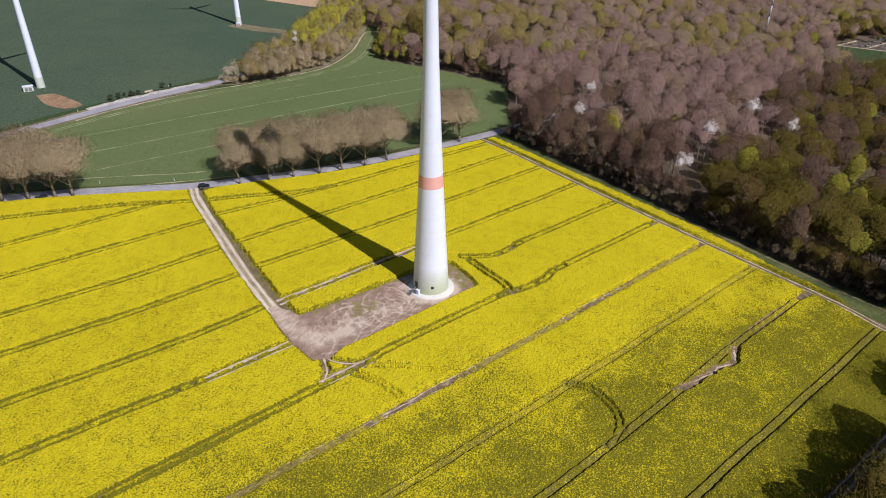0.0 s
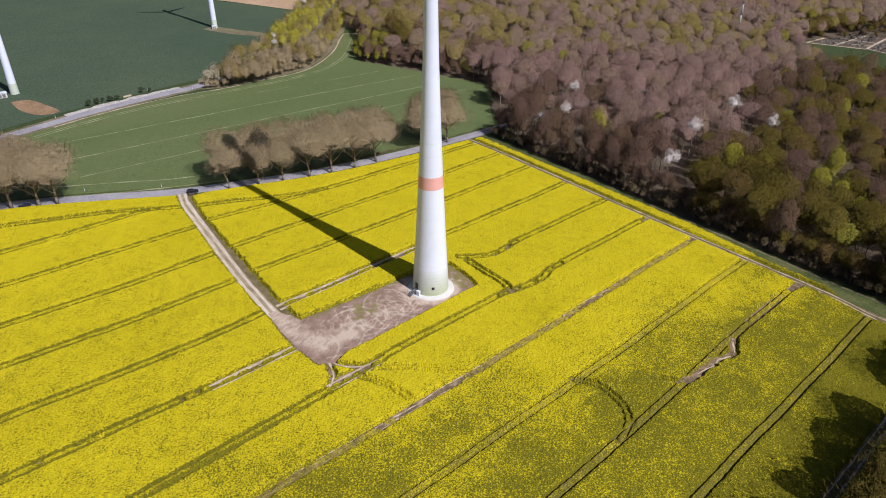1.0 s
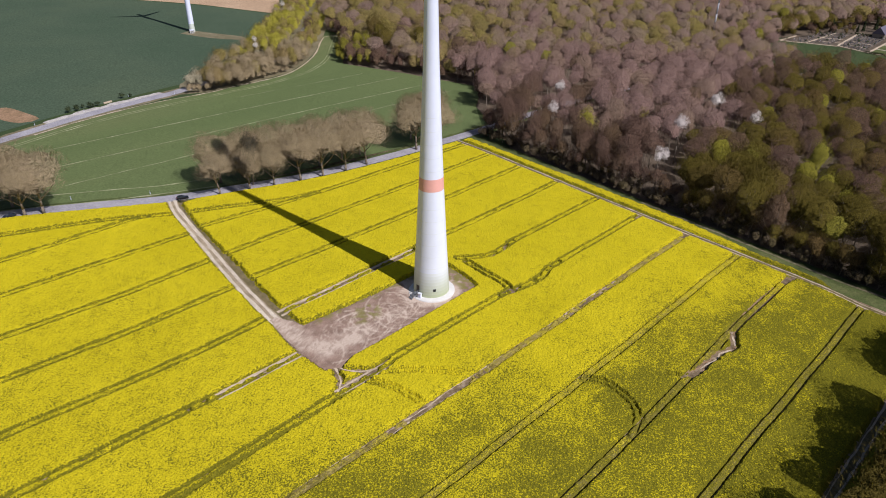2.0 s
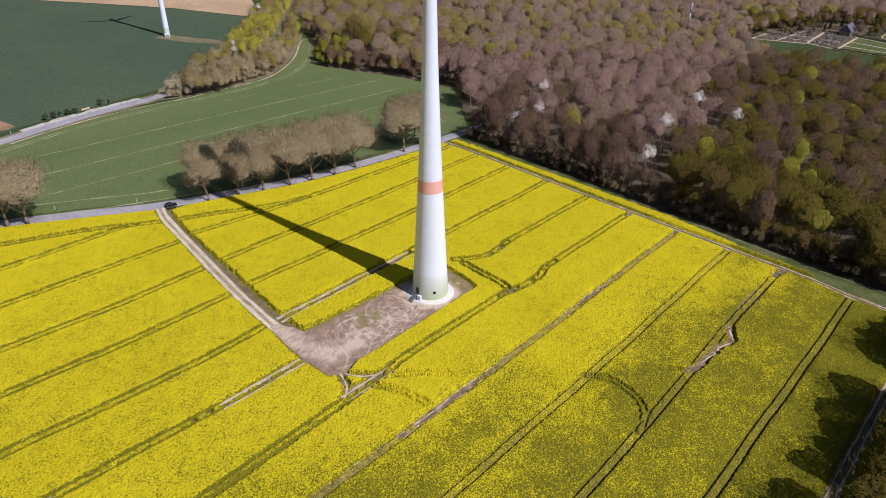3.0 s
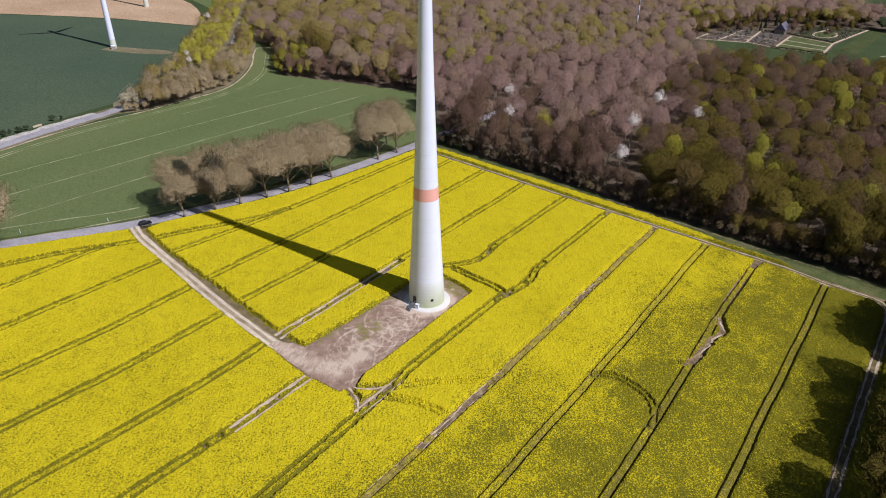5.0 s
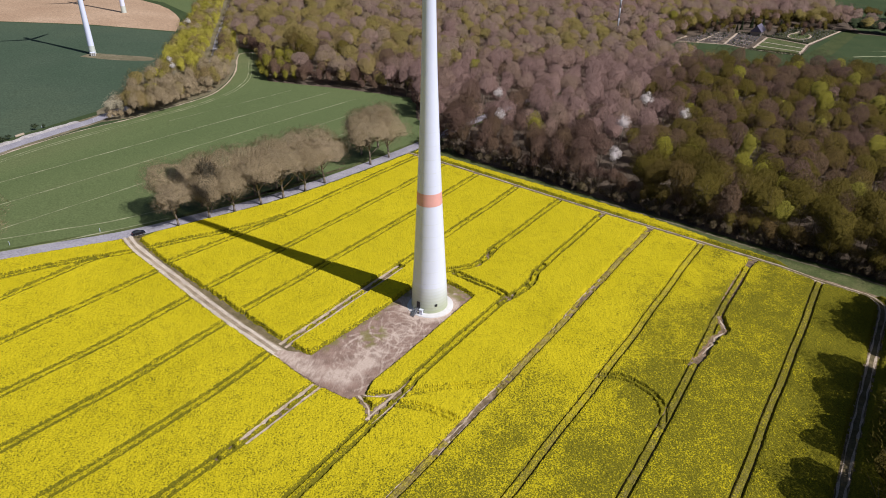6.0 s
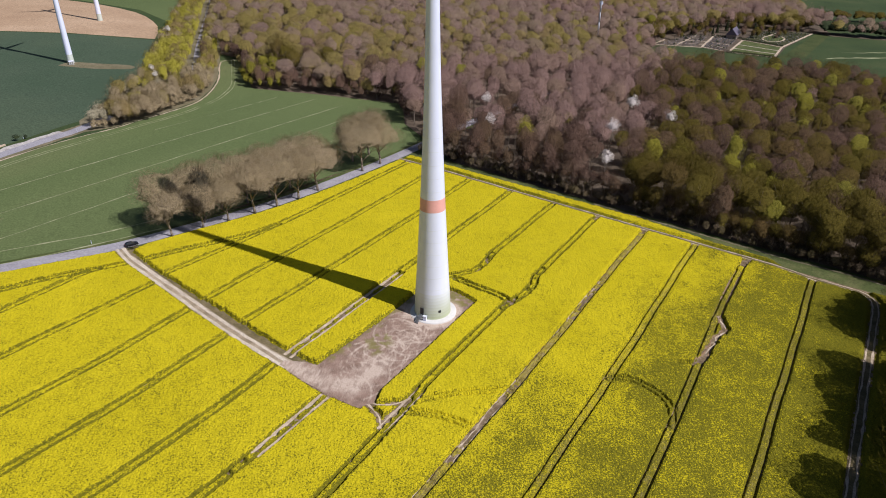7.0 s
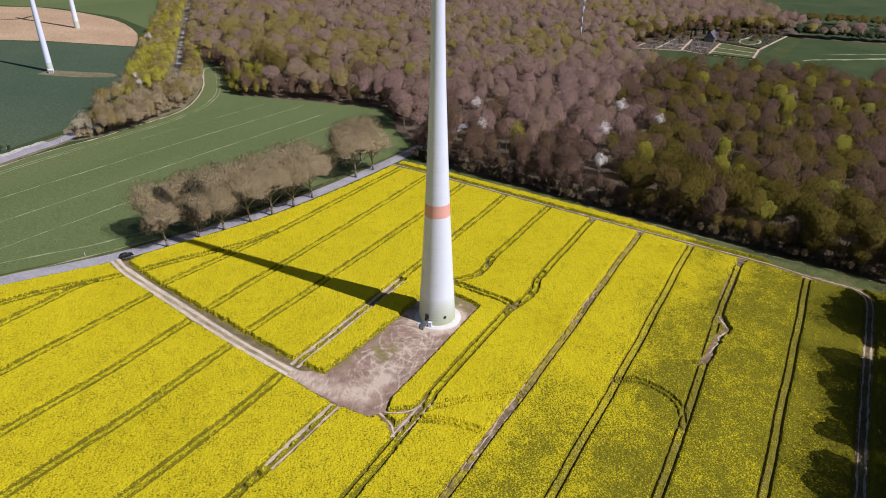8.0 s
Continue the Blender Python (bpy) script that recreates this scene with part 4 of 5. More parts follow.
far = ~near
X, Y, U, V = X[far], Y[far], U[far], V[far]
g_ = greenness(U, V)
r = rs.rand(len(X))
leafy, buddy = r < g_ * 0.16, (r >= g_ * 0.16) & (r < g_)
bare = r >= g_
bare_p = [wood_proto(100 + k, 23.5, 9.6, 2, 640, 1.2, 0.2, False) for k in range(5)]
bud_p = [wood_proto(110 + k, 23, 9.8, 2, 600, 1.0, 0.22, False) for k in range(4)]
leaf_p = [wood_proto(120 + k, 21.5, 7.4, 4, 420, 0.6, 0.3, True) for k in range(3)]
trunk_p = trunk_proto(15, 0.24)
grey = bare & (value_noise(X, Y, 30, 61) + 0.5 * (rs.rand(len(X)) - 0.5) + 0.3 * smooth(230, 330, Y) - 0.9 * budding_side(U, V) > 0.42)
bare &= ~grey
thicket("bare_woodland", "dense bare woodland of purplish brown trees", "woodland", X[bare], Y[bare], bare_p, M_TWIG, 1, trunk=trunk_p)
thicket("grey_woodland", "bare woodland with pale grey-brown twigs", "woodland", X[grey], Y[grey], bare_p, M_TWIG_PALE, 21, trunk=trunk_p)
thicket("budding_woodland", "woodland trees with olive green buds", "woodland", X[buddy], Y[buddy], bud_p, M_BUD, 2, trunk=trunk_p)
thicket("leafy_woodland", "woodland trees in fresh yellow-green leaf", "woodland", X[leafy], Y[leafy], leaf_p, M_LEAF, 3, trunk=trunk_p)

# the wood beyond
X, Y = scattered(-70, 1100, 300, 900, 10.0)
ok = in_wood(X, Y) & free(X, Y) & ~((X > 20) & (X < 480) & (Y > 40) & (Y < 420)) & (X < Y * 1.25 + 60)
X, Y = X[ok], Y[ok]
r = rs.rand(len(X))
g_ = 0.2 + 0.34 * smooth(0.4, 0.75, value_noise(X, Y, 60, 33)) + 0.25 * smooth(100, 20, X)
far_bare = [wood_proto(130 + k, 22, 10.4, 2, 280, 1.4, 0.32, False) for k in range(4)]
far_leaf = [wood_proto(140 + k, 20, 9.6, 2, 220, 1.0, 0.4, True) for k in range(3)]
dim_bare = [wood_proto(135 + k, 22, 10.4, 2, 110, 1.8, 0.6, False) for k in range(4)]
dim_leaf = [wood_proto(145 + k, 20, 9.6, 2, 100, 1.4, 0.6, True) for k in range(3)]
close = np.hypot(X, Y) < 570
for near_, pb, pl, s in ((close, far_bare, far_leaf, 4), (~close, dim_bare, dim_leaf, 14)):
    k1, k2 = near_ & (r > g_), near_ & (r <= g_)
    # Most far trees take the paler twigs, as painted haze.
    k3 = k1 & (value_noise(X, Y, 45, 62) + 0.4 * (rs.rand(len(X)) - 0.5) - 0.3 * smooth(180, 330, X) > 0.2)
    k1 &= ~k3
    thicket("far_woodland", "distant bare brown woodland", "woodland", X[k1], Y[k1], pb, M_TWIG_PALE, s)
    thicket("far_grey_woodland", "distant bare woodland with twigs paled for haze", "woodland", X[k3], Y[k3], pb, M_TWIG_HAZE, s + 20)
    thicket("far_budding_woodland", "distant woodland turning green", "woodland", X[k2], Y[k2], pl, M_SPRING, s + 1)

# the copse along the curving road
polygon("copse_floor", [(-126, 357), (-112, 362.5), (-100, 375), (-87, 386.5), (-73, 403.5), (-66, 426), (-62, 451), (-60, 500), (-55, 1000), (-85, 1000), (-100, 640), (-106, 500), (-112, 440), (-122, 400), (-130, 376)], 0.008, M_DRY, "dry grass and leaf litter under the copse", "copse floor")
HEDGE = [(-117, 386), (-110, 400), (-99, 422), (-83, 448), (-80, 500), (-78, 560), (-73, 660), (-68, 800), (-62, 1000), (-85, 1000), (-89, 800), (-94, 640), (-99, 560), (-101, 500), (-105, 440), (-113, 408)]
HEDGE_EAST = [(-113, 362), (-108, 365), (-98, 376), (-85, 388), (-73, 405), (-66, 426), (-62, 452), (-63, 500), (-60, 560), (-58, 700), (-50, 1000), (-58, 1000), (-66, 700), (-69, 540), (-71, 470), (-80, 436), (-98, 408), (-118, 380), (-118, 374)]
X, Y = scattered(-145, -40, 355, 900, 4.8)
ok = (inside(HEDGE, X, Y) | inside(HEDGE_EAST, X, Y)) & (line_dist(AVENUE, X, Y, 9) > np.where(Y < 440, 2.8, 4.5))
X, Y = X[ok], Y[ok]
r = rs.rand(len(X))
gl = smooth(408, 448, Y) * (0.4 + 0.5 * value_noise(X, Y, 14, 51)) * np.where(inside(HEDGE_EAST, X, Y), 0.45, 1.0) + 0.02
hedge_bare = [wood_proto(150 + k, 12.5, 5.0, 0.2, 360, 1.0, 0.16, False) for k in range(4)]
hedge_leaf = [wood_proto(160 + k, 12.5, 4.8, 0.4, 300, 0.8, 0.28, True) for k in range(3)]
ex, ey = np.linspace(-112, -90, 22), np.linspace(365, 386, 22)
X, Y = np.r_[X, ex + rs.normal(size=22) * 1.8 + 2.5], np.r_[Y, ey + rs.normal(size=22) * 1.8 - 2.5]
r, gl = np.r_[r, np.ones(22)], np.r_[gl, np.zeros(22)]
olive = (r > gl) & (value_noise(X, Y, 9, 52) + 0.3 * smooth(385, 440, Y) > 0.7)
brown = (r > gl) & ~olive
t = rs.rand(70)
fx = np.interp(t, [0, 0.2, 0.4, 0.6, 0.8, 1], [-121, -110, -98, -85, -72, -64]) + rs.normal(size=70) * 0.9 - 1.5
fy = np.interp(t, [0, 0.2, 0.4, 0.6, 0.8, 1], [357, 364, 377, 389, 406, 440]) + rs.normal(size=70) * 0.9 + 1.0
thicket("bare_bushes", "low bare bushes along the field border", "bushes", fx, fy, hedge_bare, M_TWIG_ROAD, 46, 0.3, 0.55)
thicket("bare_copse", "bare brown bushes and small trees beside the curving road", "copse", X[brown], Y[brown], hedge_bare, M_TWIG_ROAD, 6, 0.85, 1.4)
thicket("budding_copse", "olive budding bushes beside the curving road", "copse", X[olive], Y[olive], hedge_bare, M_SPRING, 16, 0.85, 1.4)
lx, ly = np.array([-45, -42, -37, -31, -44, -26, -46]), np.array([431, 427, 424, 422, 437, 421, 443])
thicket("leafy_bushes", "bright yellow-green bushes at the corner of the wood", "bushes", lx, ly, hedge_leaf, M_LEAF, 18, 0.6, 0.9)
px, py = np.array([-121, -119, -117, -120, -116, -93.5, -95, -97, -99.5, -95, -93, -97]), np.array([365, 368, 371, 372, 367, 419, 427, 434, 443, 543, 549, 546])
thicket("pale_bushes", "pale blossoming bushes at the end of the copse", "bushes", px, py, hedge_leaf, M_PALE_BUD, 17, 0.75, 1.1)
thicket("leafy_copse", "copse of small trees in fresh yellow-green leaf", "copse", X[r <= gl], Y[r <= gl], hedge_leaf, M_LEAF_BRIGHT, 7, 0.75, 1.25)

# undergrowth at the foot of the wood
n = 440
bu, bv = 218.5 + np.abs(rs.normal(size=n)) * 5, rs.uniform(-15, 214, n)
bx, by = uv(bu, bv)
ok = line_dist(ROAD, bx, by, 8) > 5
brush = [wood_proto(180 + k, 7.5, 3.0, -0.4, 110, 0.8, 0.12, False) for k in range(4)]
thicket("undergrowth", "brown bare undergrowth at the foot of the wood", "undergrowth", bx[ok], by[ok], brush, M_BRUSH, 9, 0.35, 1.0)

# dense low edge of the wood along the wheat
EDGE = curve_through([(36, 350), (41, 380), (22, 395), (-3, 409), (-24, 419), (-40, 428), (-44, 450), (-46, 480), (-50, 504), (-58, 512)], 3.2)
P = np.array([p for p in EDGE for k in range(3)])
P = P + rs.normal(size=P.shape) * 1.6 + np.repeat(np.c_[np.tile([1.0, 4.0, 8.0], len(EDGE)), np.tile([1.5, 4.5, 8.5], len(EDGE))], 1, axis=0)
edge_p = [wood_proto(190 + k, 15, 5.0, 0.2, 220, 0.9, 0.16, False) for k in range(4)]
pick = rs.rand(len(P)) < 0.22
thicket("wood_edge", "dense bare brush along the edge of the wood", "brush", P[~pick, 0], P[~pick, 1], edge_p, M_TWIG, 10, 0.6, 1.15)
thicket("wood_edge", "budding olive brush along the edge of the wood", "brush", P[pick, 0], P[pick, 1], edge_p, M_SPRING, 11, 0.6, 1.1)
for x, y, s in [(-95, 424, 0.55), (-98, 438, 0.55), (-94, 545, 0.6), (-97, 555, 0.5)]:
    grow("white", x, y, s)

# trees close beside the avenue
for k in range(24):
    y = 466 + 14 * k + rnd.uniform(-3, 3)
    x = float(np.interp(y, [q[1] for q in AVENUE], [q[0] for q in AVENUE]))
    grow("bare" if k % 3 else "bud", x + 5.5 + rnd.uniform(-0.6, 0.8), y, rnd.uniform(0.5, 0.68))

# tall trees beyond the field path, whose shade falls on the crop
for k in range(52):
    u, v = 96 + 2.35 * k, (6.0, 0.5, -6.0)[k % 3] + rnd.uniform(-1.5, 1.5)
    if u > 204:
        v = -16 + rnd.uniform(-3, 3)
    if not (166 < u < 174 or 117 < u < 121):
        grow(rnd.choice(["bud", "leaf", "bud"]), *uv(u, v), rnd.uniform(1.0, 1.2))
for u, v in [(224, 4), (224, 18), (223, 34)]:
    grow("bud", *uv(u, v), rnd.uniform(0.95, 1.15))
ribbon("grass_path", [uv(u, v) for u, v in curve_through([(217.5, 120), (217.2, 90), (216.8, 60), (216.6, 44), (217.6, 34), (218.2, 21), (217.2, 8), (216, -20)])], 1.1, 0.04, M_DRY, "narrow trodden path in the grass beside the wood", "path", 0.2, 21)

# ---- wheel lines in the wheat ----
wheat = bpy.data.objects["wheat_field"]


def wheat_line(pts, width=0.8, pair=0.0, seed=1):
    P = [uv(u, v) for u, v in curve_through(pts, 4)]
    for off in ((-pair, pair) if pair else (0.0,)):
        ribbon("wheel_line", P, width, 0.03, M_PALE, "pale wheel line in the wheat", "", 0.22, seed, wheat, off)


for k, (u0, v0, u1, v1) in enumerate([(184, 254, 216, 253), (52, 275.4, 264, 270), (30, 296.6, 262, 288), (30, 317.4, 258, 308.4), (160, 331, 246, 327)]):
    wheat_line([(u, v0 + (v1 - v0) * (u - u0) / (u1 - u0) + 0.3 * math.sin(u / 31 + k)) for u in np.arange(u0, u1, 8)], 0.42 if k < 4 else 0.25, 0, 70 + k)
wheat_line([(30, 323), (66, 334), (98, 340), (125, 341.5), (160, 341.9), (186.7, 342.8), (212.5, 348.4), (228, 356), (242.2, 366.4), (262, 388), (285, 414)], 0.42, 1.0, 80)
wheat_line([(10, 286), (42, 271.8), (60, 263), (79.4, 253.1), (98, 247)], 0.6, 0, 82)
wheat_line([(10, 276), (39, 263), (59, 253), (81, 244.3), (95, 239.5)], 0.5, 0, 83)
ribbon("field_border", curve_through([(-173, 296), (-160.5, 314.5), (-146, 332), (-136, 342), (-126, 350.5), (-112, 361), (-100, 373.5), (-87, 385), (-73, 402), (-65.4, 425), (-61.3, 450), (-59, 495), (-47, 500)], 4), 0.7, 0.035, M_RUT, "pale earth border of the wheat field", "path", 0.3, 84)
polygon("turbine_yard", curve_through([(-209, 328), (-202, 332), (-190, 325), (-180, 317), (-186, 311), (-198, 316), (-209, 328)], 4)[:-1], 0.03, M_RED_EARTH, "reddish bare earth beside a wind turbine", "bare earth")
polygon("turbine_yard", curve_through([(-160, 494), (-154, 503), (-136, 497), (-116, 490), (-115, 481), (-138, 484), (-160, 494)], 5)[:-1], 0.03, M_DRY, "dry grass strip leading to a wind turbine", "grass")


# ---- entrance of the tower ----
def around(az, r, h):
    a = radians(az)
    return Matrix.Translation(place(*TOWER_AT, 0.3) + Vector((math.cos(a) * r, math.sin(a) * r, h))) @ pose(0, 0, 0, 0, 0, az)


turbine = bpy.data.objects["wind_turbine"]


def on_tower(name, bm, material, az, h, label):
    ob = part(name, bm, material, turbine, label)
    ob.matrix_parent_inverse = turbine.matrix_world.inverted()
    ob.matrix_world = around(az, radius_at(h), h)
    return ob


bpy.context.view_layer.update()
bm = bmesh.new()
box(bm, (0.16, 1.25, 2.3), (0, 0, 0.55))
bmesh.ops.bevel(bm, geom=bm.edges[:], offset=0.05, segments=2, affect="EDGES")
on_tower("door", bm, M_DARK, -142, 1.9, "dark steel entrance door")
bm = bmesh.new()
box(bm, (0.22, 0.85, 0.85), (0, 0, 0))
bmesh.ops.bevel(bm, geom=bm.edges[:], offset=0.06, segments=2, affect="EDGES")
on_tower("vent", bm, M_DARK, -83, 2.7, "small black ventilation hatch")


def entrance_stairs():
    s = root("entrance_stairs", "galvanised steel stairs up to the tower door", "stairs", at=around(-142, radius_at(1) - 0.1, 0))
    bm = bmesh.new()
    box(bm, (1.5, 1.6, 0.08), (0.75, 0, 1.15))
    part("platform", bm, M_STEEL, s)
    for k in range(6):
        bm = bmesh.new()
        box(bm, (0.28, 1.2, 0.05), (1.62 + 0.27 * k, 0, 0.98 - 0.18 * k))
        part("step", bm, M_STEEL, s)
    for y in (-0.75, 0.75):
        bm = bmesh.new()
        tube(bm, (0.1, y, 2.2), (1.5, y, 2.2), 0.03, 0.03)
        tube(bm, (1.5, y, 2.2), (3.2, y, 1.05), 0.03, 0.03)
        for x, h0, h1 in ((0.1, 1.15, 2.2), (1.5, 0.0, 2.2), (3.2, 0.0, 1.05)):
            tube(bm, (x, y, h0), (x, y, h1), 0.03, 0.03)
        part("handrail", bm, M_STEEL, s)
        bm = bmesh.new()
        box(bm, (1.95, 0.05, 0.2), (2.3, y * 0.82, 0.5), pose(0, 0, 0, 0, 33.5, 0))
        part("stringer", bm, M_STEEL, s)


entrance_stairs()


def cabinet(az, r, size, label):
    c = root("switch_cabinet", label, "cabinet", at=around(az, r, 0.08))
    bm = bmesh.new()
    box(bm, size, (0, 0, size[2] / 2))
    bmesh.ops.bevel(bm, geom=bm.edges[:], offset=0.05, segments=2, affect="EDGES")
    part("body", bm, M_TOWER, c)
    bm = bmesh.new()
    box(bm, (size[0] + 0.2, size[1] + 0.2, 0.1), (0, 0, size[2] + 0.02))
    part("lid", bm, GREENS[6], c)


cabinet(-128, 6.2, (0.7, 1.1, 1.5), "pale switch cabinet on the turbine foundation")


# ---- transformer kiosks at the far turbines ----
def kiosk(x, y, turn, size, label):
    k = root("transformer_kiosk", label, "kiosk", at=Matrix.Translation(place(x, y)) @ pose(0, 0, 0, 0, 0, turn))
    w, d, h = size
    bm = bmesh.new()
    box(bm, (w, d, h + 0.4), (0, 0, h / 2 - 0.2))
    part("body", bm, M_CONCRETE, k)
    bm = bmesh.new()
    box(bm, (w + 0.4, d + 0.4, 0.22), (0, 0, h + 0.11))
    bmesh.ops.bevel(bm, geom=bm.edges[:], offset=0.05, segments=1, affect="EDGES")
    part("roof", bm, M_TOWER, k, "flat white roof slab")
    for s in (-1, 1):
        bm = bmesh.new()
        box(bm, (w * 0.3, 0.06, h * 0.75), (s * w * 0.2, -d / 2 - 0.02, h * 0.42))
        part("door", bm, M_STEEL, k)


kiosk(-216.5, 334.5, 35, (4.6, 2.8, 2.4), "white transformer kiosk beside a wind turbine")
kiosk(-152.5, 496.5, 20, (2.8, 2.4, 2.0), "small white transformer kiosk in the wheat")


# ---- cars ----
M_GLASS = paint("dark car glass", (0.02, 0.022, 0.026), 0.08, 0.6)
M_TYRE = paint("black rubber", (0.02, 0.02, 0.02), 0.8)
M_LAMP = paint("clear lamp glass", (0.75, 0.75, 0.75), 0.15, 0.6)
M_TAIL = paint("red lamp glass", (0.45, 0.02, 0.02), 0.2, 0.6)


def car(x, y, turn, colour, label):
    m = paint("car paint", colour, 0.25, 0.6, 0.3, 0.05)
    c = root("car", label, "car", "cars on the road", Matrix.Translation(place(x, y, 0.06)) @ SLOPE @ pose(0, 0, 0, 0, 0, turn))
    side = [(-2.15, 0.35), (-2.2, 0.75), (-2.05, 0.98), (0.75, 1.0), (1.6, 0.86), (2.12, 0.7), (2.18, 0.35)]
    cabin = [(-2.0, 0.97), (-1.6, 1.42), (-0.9, 1.5), (0.0, 1.47), (0.85, 0.99)]

    def extrude(prof, w0, w1):
        bm = bmesh.new()
        rows = []
        for s in (-1, 1):
            rows.append([bm.verts.new((px, s * (w0 + (w1 - w0) * (pz - prof[0][1]) / 0.55), pz)) for px, pz in prof])
        n = len(prof)
        bm.faces.new(rows[0])
        bm.faces.new(rows[1][::-1])
        for k in range(n):
            bm.faces.new((rows[0][k], rows[1][k], rows[1][(k + 1) % n], rows[0][(k + 1) % n]))
        bmesh.ops.recalc_face_normals(bm, faces=bm.faces[:])
        return bm

    bm = extrude(side, 0.86, 0.88)
    bmesh.ops.bevel(bm, geom=bm.edges[:], offset=0.07, segments=2, affect="EDGES")
    part("body", bm, m, c)
    part("windows", extrude(cabin, 0.80, 0.62), M_GLASS, c, "dark window glass")
    bm = bmesh.new()
    box(bm, (1.5, 1.2, 0.05), (-0.75, 0, 1.5))
    bmesh.ops.bevel(bm, geom=bm.edges[:], offset=0.02, segments=1, affect="EDGES")
    part("roof", bm, m, c)
    for wx in (-1.35, 1.35):
        for s in (-1, 1):
            bm = bmesh.new()
            tube(bm, (wx, s * 0.72, 0.32), (wx, s * 0.92, 0.32), 0.32, 0.32, 16)
            w = part("wheel", bm, M_TYRE, c)
            bm = bmesh.new()
            tube(bm, (wx, s * 0.90, 0.32), (wx, s * 0.935, 0.32), 0.2, 0.18, 12)
            part("rim", bm, M_STEEL, w)
    for s in (-1, 1):
        bm = bmesh.new()
        box(bm, (0.1, 0.36, 0.14), (2.13, s * 0.6, 0.66))
        part("headlight", bm, M_LAMP, c)
        bm = bmesh.new()
        box(bm, (0.08, 0.3, 0.16), (-2.16, s * 0.65, 0.78))
        part("tail_light", bm, M_TAIL, c)


car(-91.8, 232.6, 24, (0.02, 0.02, 0.025), "black hatchback car on the country road")
car(-147, 216.9, 200, (0.025, 0.03, 0.05), "dark car on the road under bare trees")


# ---- posts beside the roads ----
def marker_post(x, y, h, label):
    p = root("marker_post", label, "post", "marker posts beside the roads", Matrix.Translation(place(x, y)))
    bm = bmesh.new()
    box(bm, (0.14, 0.14, h + 0.3), (0, 0, h / 2 - 0.15))
    part("shaft", bm, M_TOWER, p)
    bm = bmesh.new()
    box(bm, (0.16, 0.16, 0.18), (0, 0, h * 0.8))
    part("reflector", bm, M_DARK, p, "black reflector band")


for x, y in [(-132, 231.5), (-105, 236.8), (-128, 358), (-163, 327), (-178, 308), (-150, 352)]:
    marker_post(x, y, 1.3, "white roadside marker post")
wall = root("concrete_barrier", "low pale concrete barrier beside the curving road", "barrier", at=Matrix.Translation(place(-157, 342)) @ pose(0, 0, 0, 0, 0, 52))
bm = bmesh.new()
box(bm, (4.5, 0.6, 0.9), (0, 0, 0.3))
bmesh.ops.bevel(bm, geom=bm.edges[:], offset=0.1, segments=2, affect="EDGES")
part("block", bm, M_RUT, wall)
shrub = [wood_proto(170 + k, 2.6, 1.7, 0.0, 120, 0.5, 0.14, True) for k in range(3)]
sx, sy = np.array([-170, -167, -168.5, -163, -160, -161.5, -166, -152, -149]), np.array([326, 329, 331, 334, 337, 335, 333, 349, 352])
thicket("roadside_shrubs", "low dark shrubs along the edge of the wheat", "shrubs", sx, sy, shrub, M_EVERGREEN, 8, 0.8, 1.4)

# ---- radio mast in the wood ----
mast = root("radio_mast", "slender grey steel mast with antennas above the wood", "radio mast", at=Matrix.Translation(place(236, 503)))
MH = 62.0
bm = bmesh.new()
for k in range(8):
    z0, z1 = MH * k / 8 - 0.5 * (k == 0), MH * (k + 1) / 8
    tube(bm, (0, 0, z0), (0, 0, z1), 0.8 - 0.05 * k, 0.75 - 0.05 * k, 10)
part("shaft", bm, paint("grey mast paint", (0.45, 0.46, 0.50), 0.5), mast)
for k in range(9):
    bm = bmesh.new()
    a = k * 2.1
    box(bm, (0.5, 0.7, 2.6), (math.cos(a) * 1.1, math.sin(a) * 1.1, 38 + 6 * (k // 3)), pose(0, 0, 0, 0, 0, math.degrees(a)))
    part("antenna", bm, M_TOWER, mast, "white panel antenna")

# ---- cemetery in the clearing ----
M_GRAVE = land("dark planted grave earth", (0.07, 0.055, 0.045), (0.12, 0.095, 0.075), (0.22, 0.18, 0.15), 0.25, 1.2)
def quad(name, pts, h, m, label, category):
    return polygon(name, pts, h, m, label, category)


LAWN_Q = [(359, 492), (388, 470), (428, 506), (410, 537)]
GRAVE_Q = [(347, 513), (357, 496), (407, 540), (392, 556)]
LEFT_Q = [(308, 526), (343, 516), (388, 558), (368, 563)]
BACK_Q = [(432, 508), (512, 560), (470, 576), (414, 542)]
polygon("cemetery_ground", [(302, 527), (345, 511), (358, 491), (389, 468.5), (430, 504), (516, 561), (470, 582), (430, 592), (366, 568)], 0.08, M_LITTER, "brown earth between the graves of a cemetery", "earth")
quad("cemetery_lawn", LAWN_Q, 0.12, M_GRASS, "mown lawn between cemetery paths", "lawn")
quad("cemetery_lawn", GRAVE_Q, 0.12, M_GRAVE, "brown planted ground with rows of graves", "graves")
quad("cemetery_lawn", LEFT_Q, 0.12, M_GRAVE, "dark planted ground with scattered graves", "graves")
quad("cemetery_lawn", BACK_Q, 0.12, M_ROUGH, "dark grass with trees and graves", "lawn")
oval = [(449 + 19 * math.cos(a) * 0.82 - 9 * math.sin(a) * 0.57, 541 + 19 * math.cos(a) * 0.57 + 9 * math.sin(a) * 0.82) for a in np.arange(24) * math.pi / 12]
polygon("cemetery_lawn", oval, 0.2, M_GRASS, "oval mown lawn ringed by a pale path", "lawn")
ribbon("cemetery_path", oval + oval[:1], 1.6, 0.22, M_RUT, "pale gravel path round the oval lawn", "path", 0.1, 99)
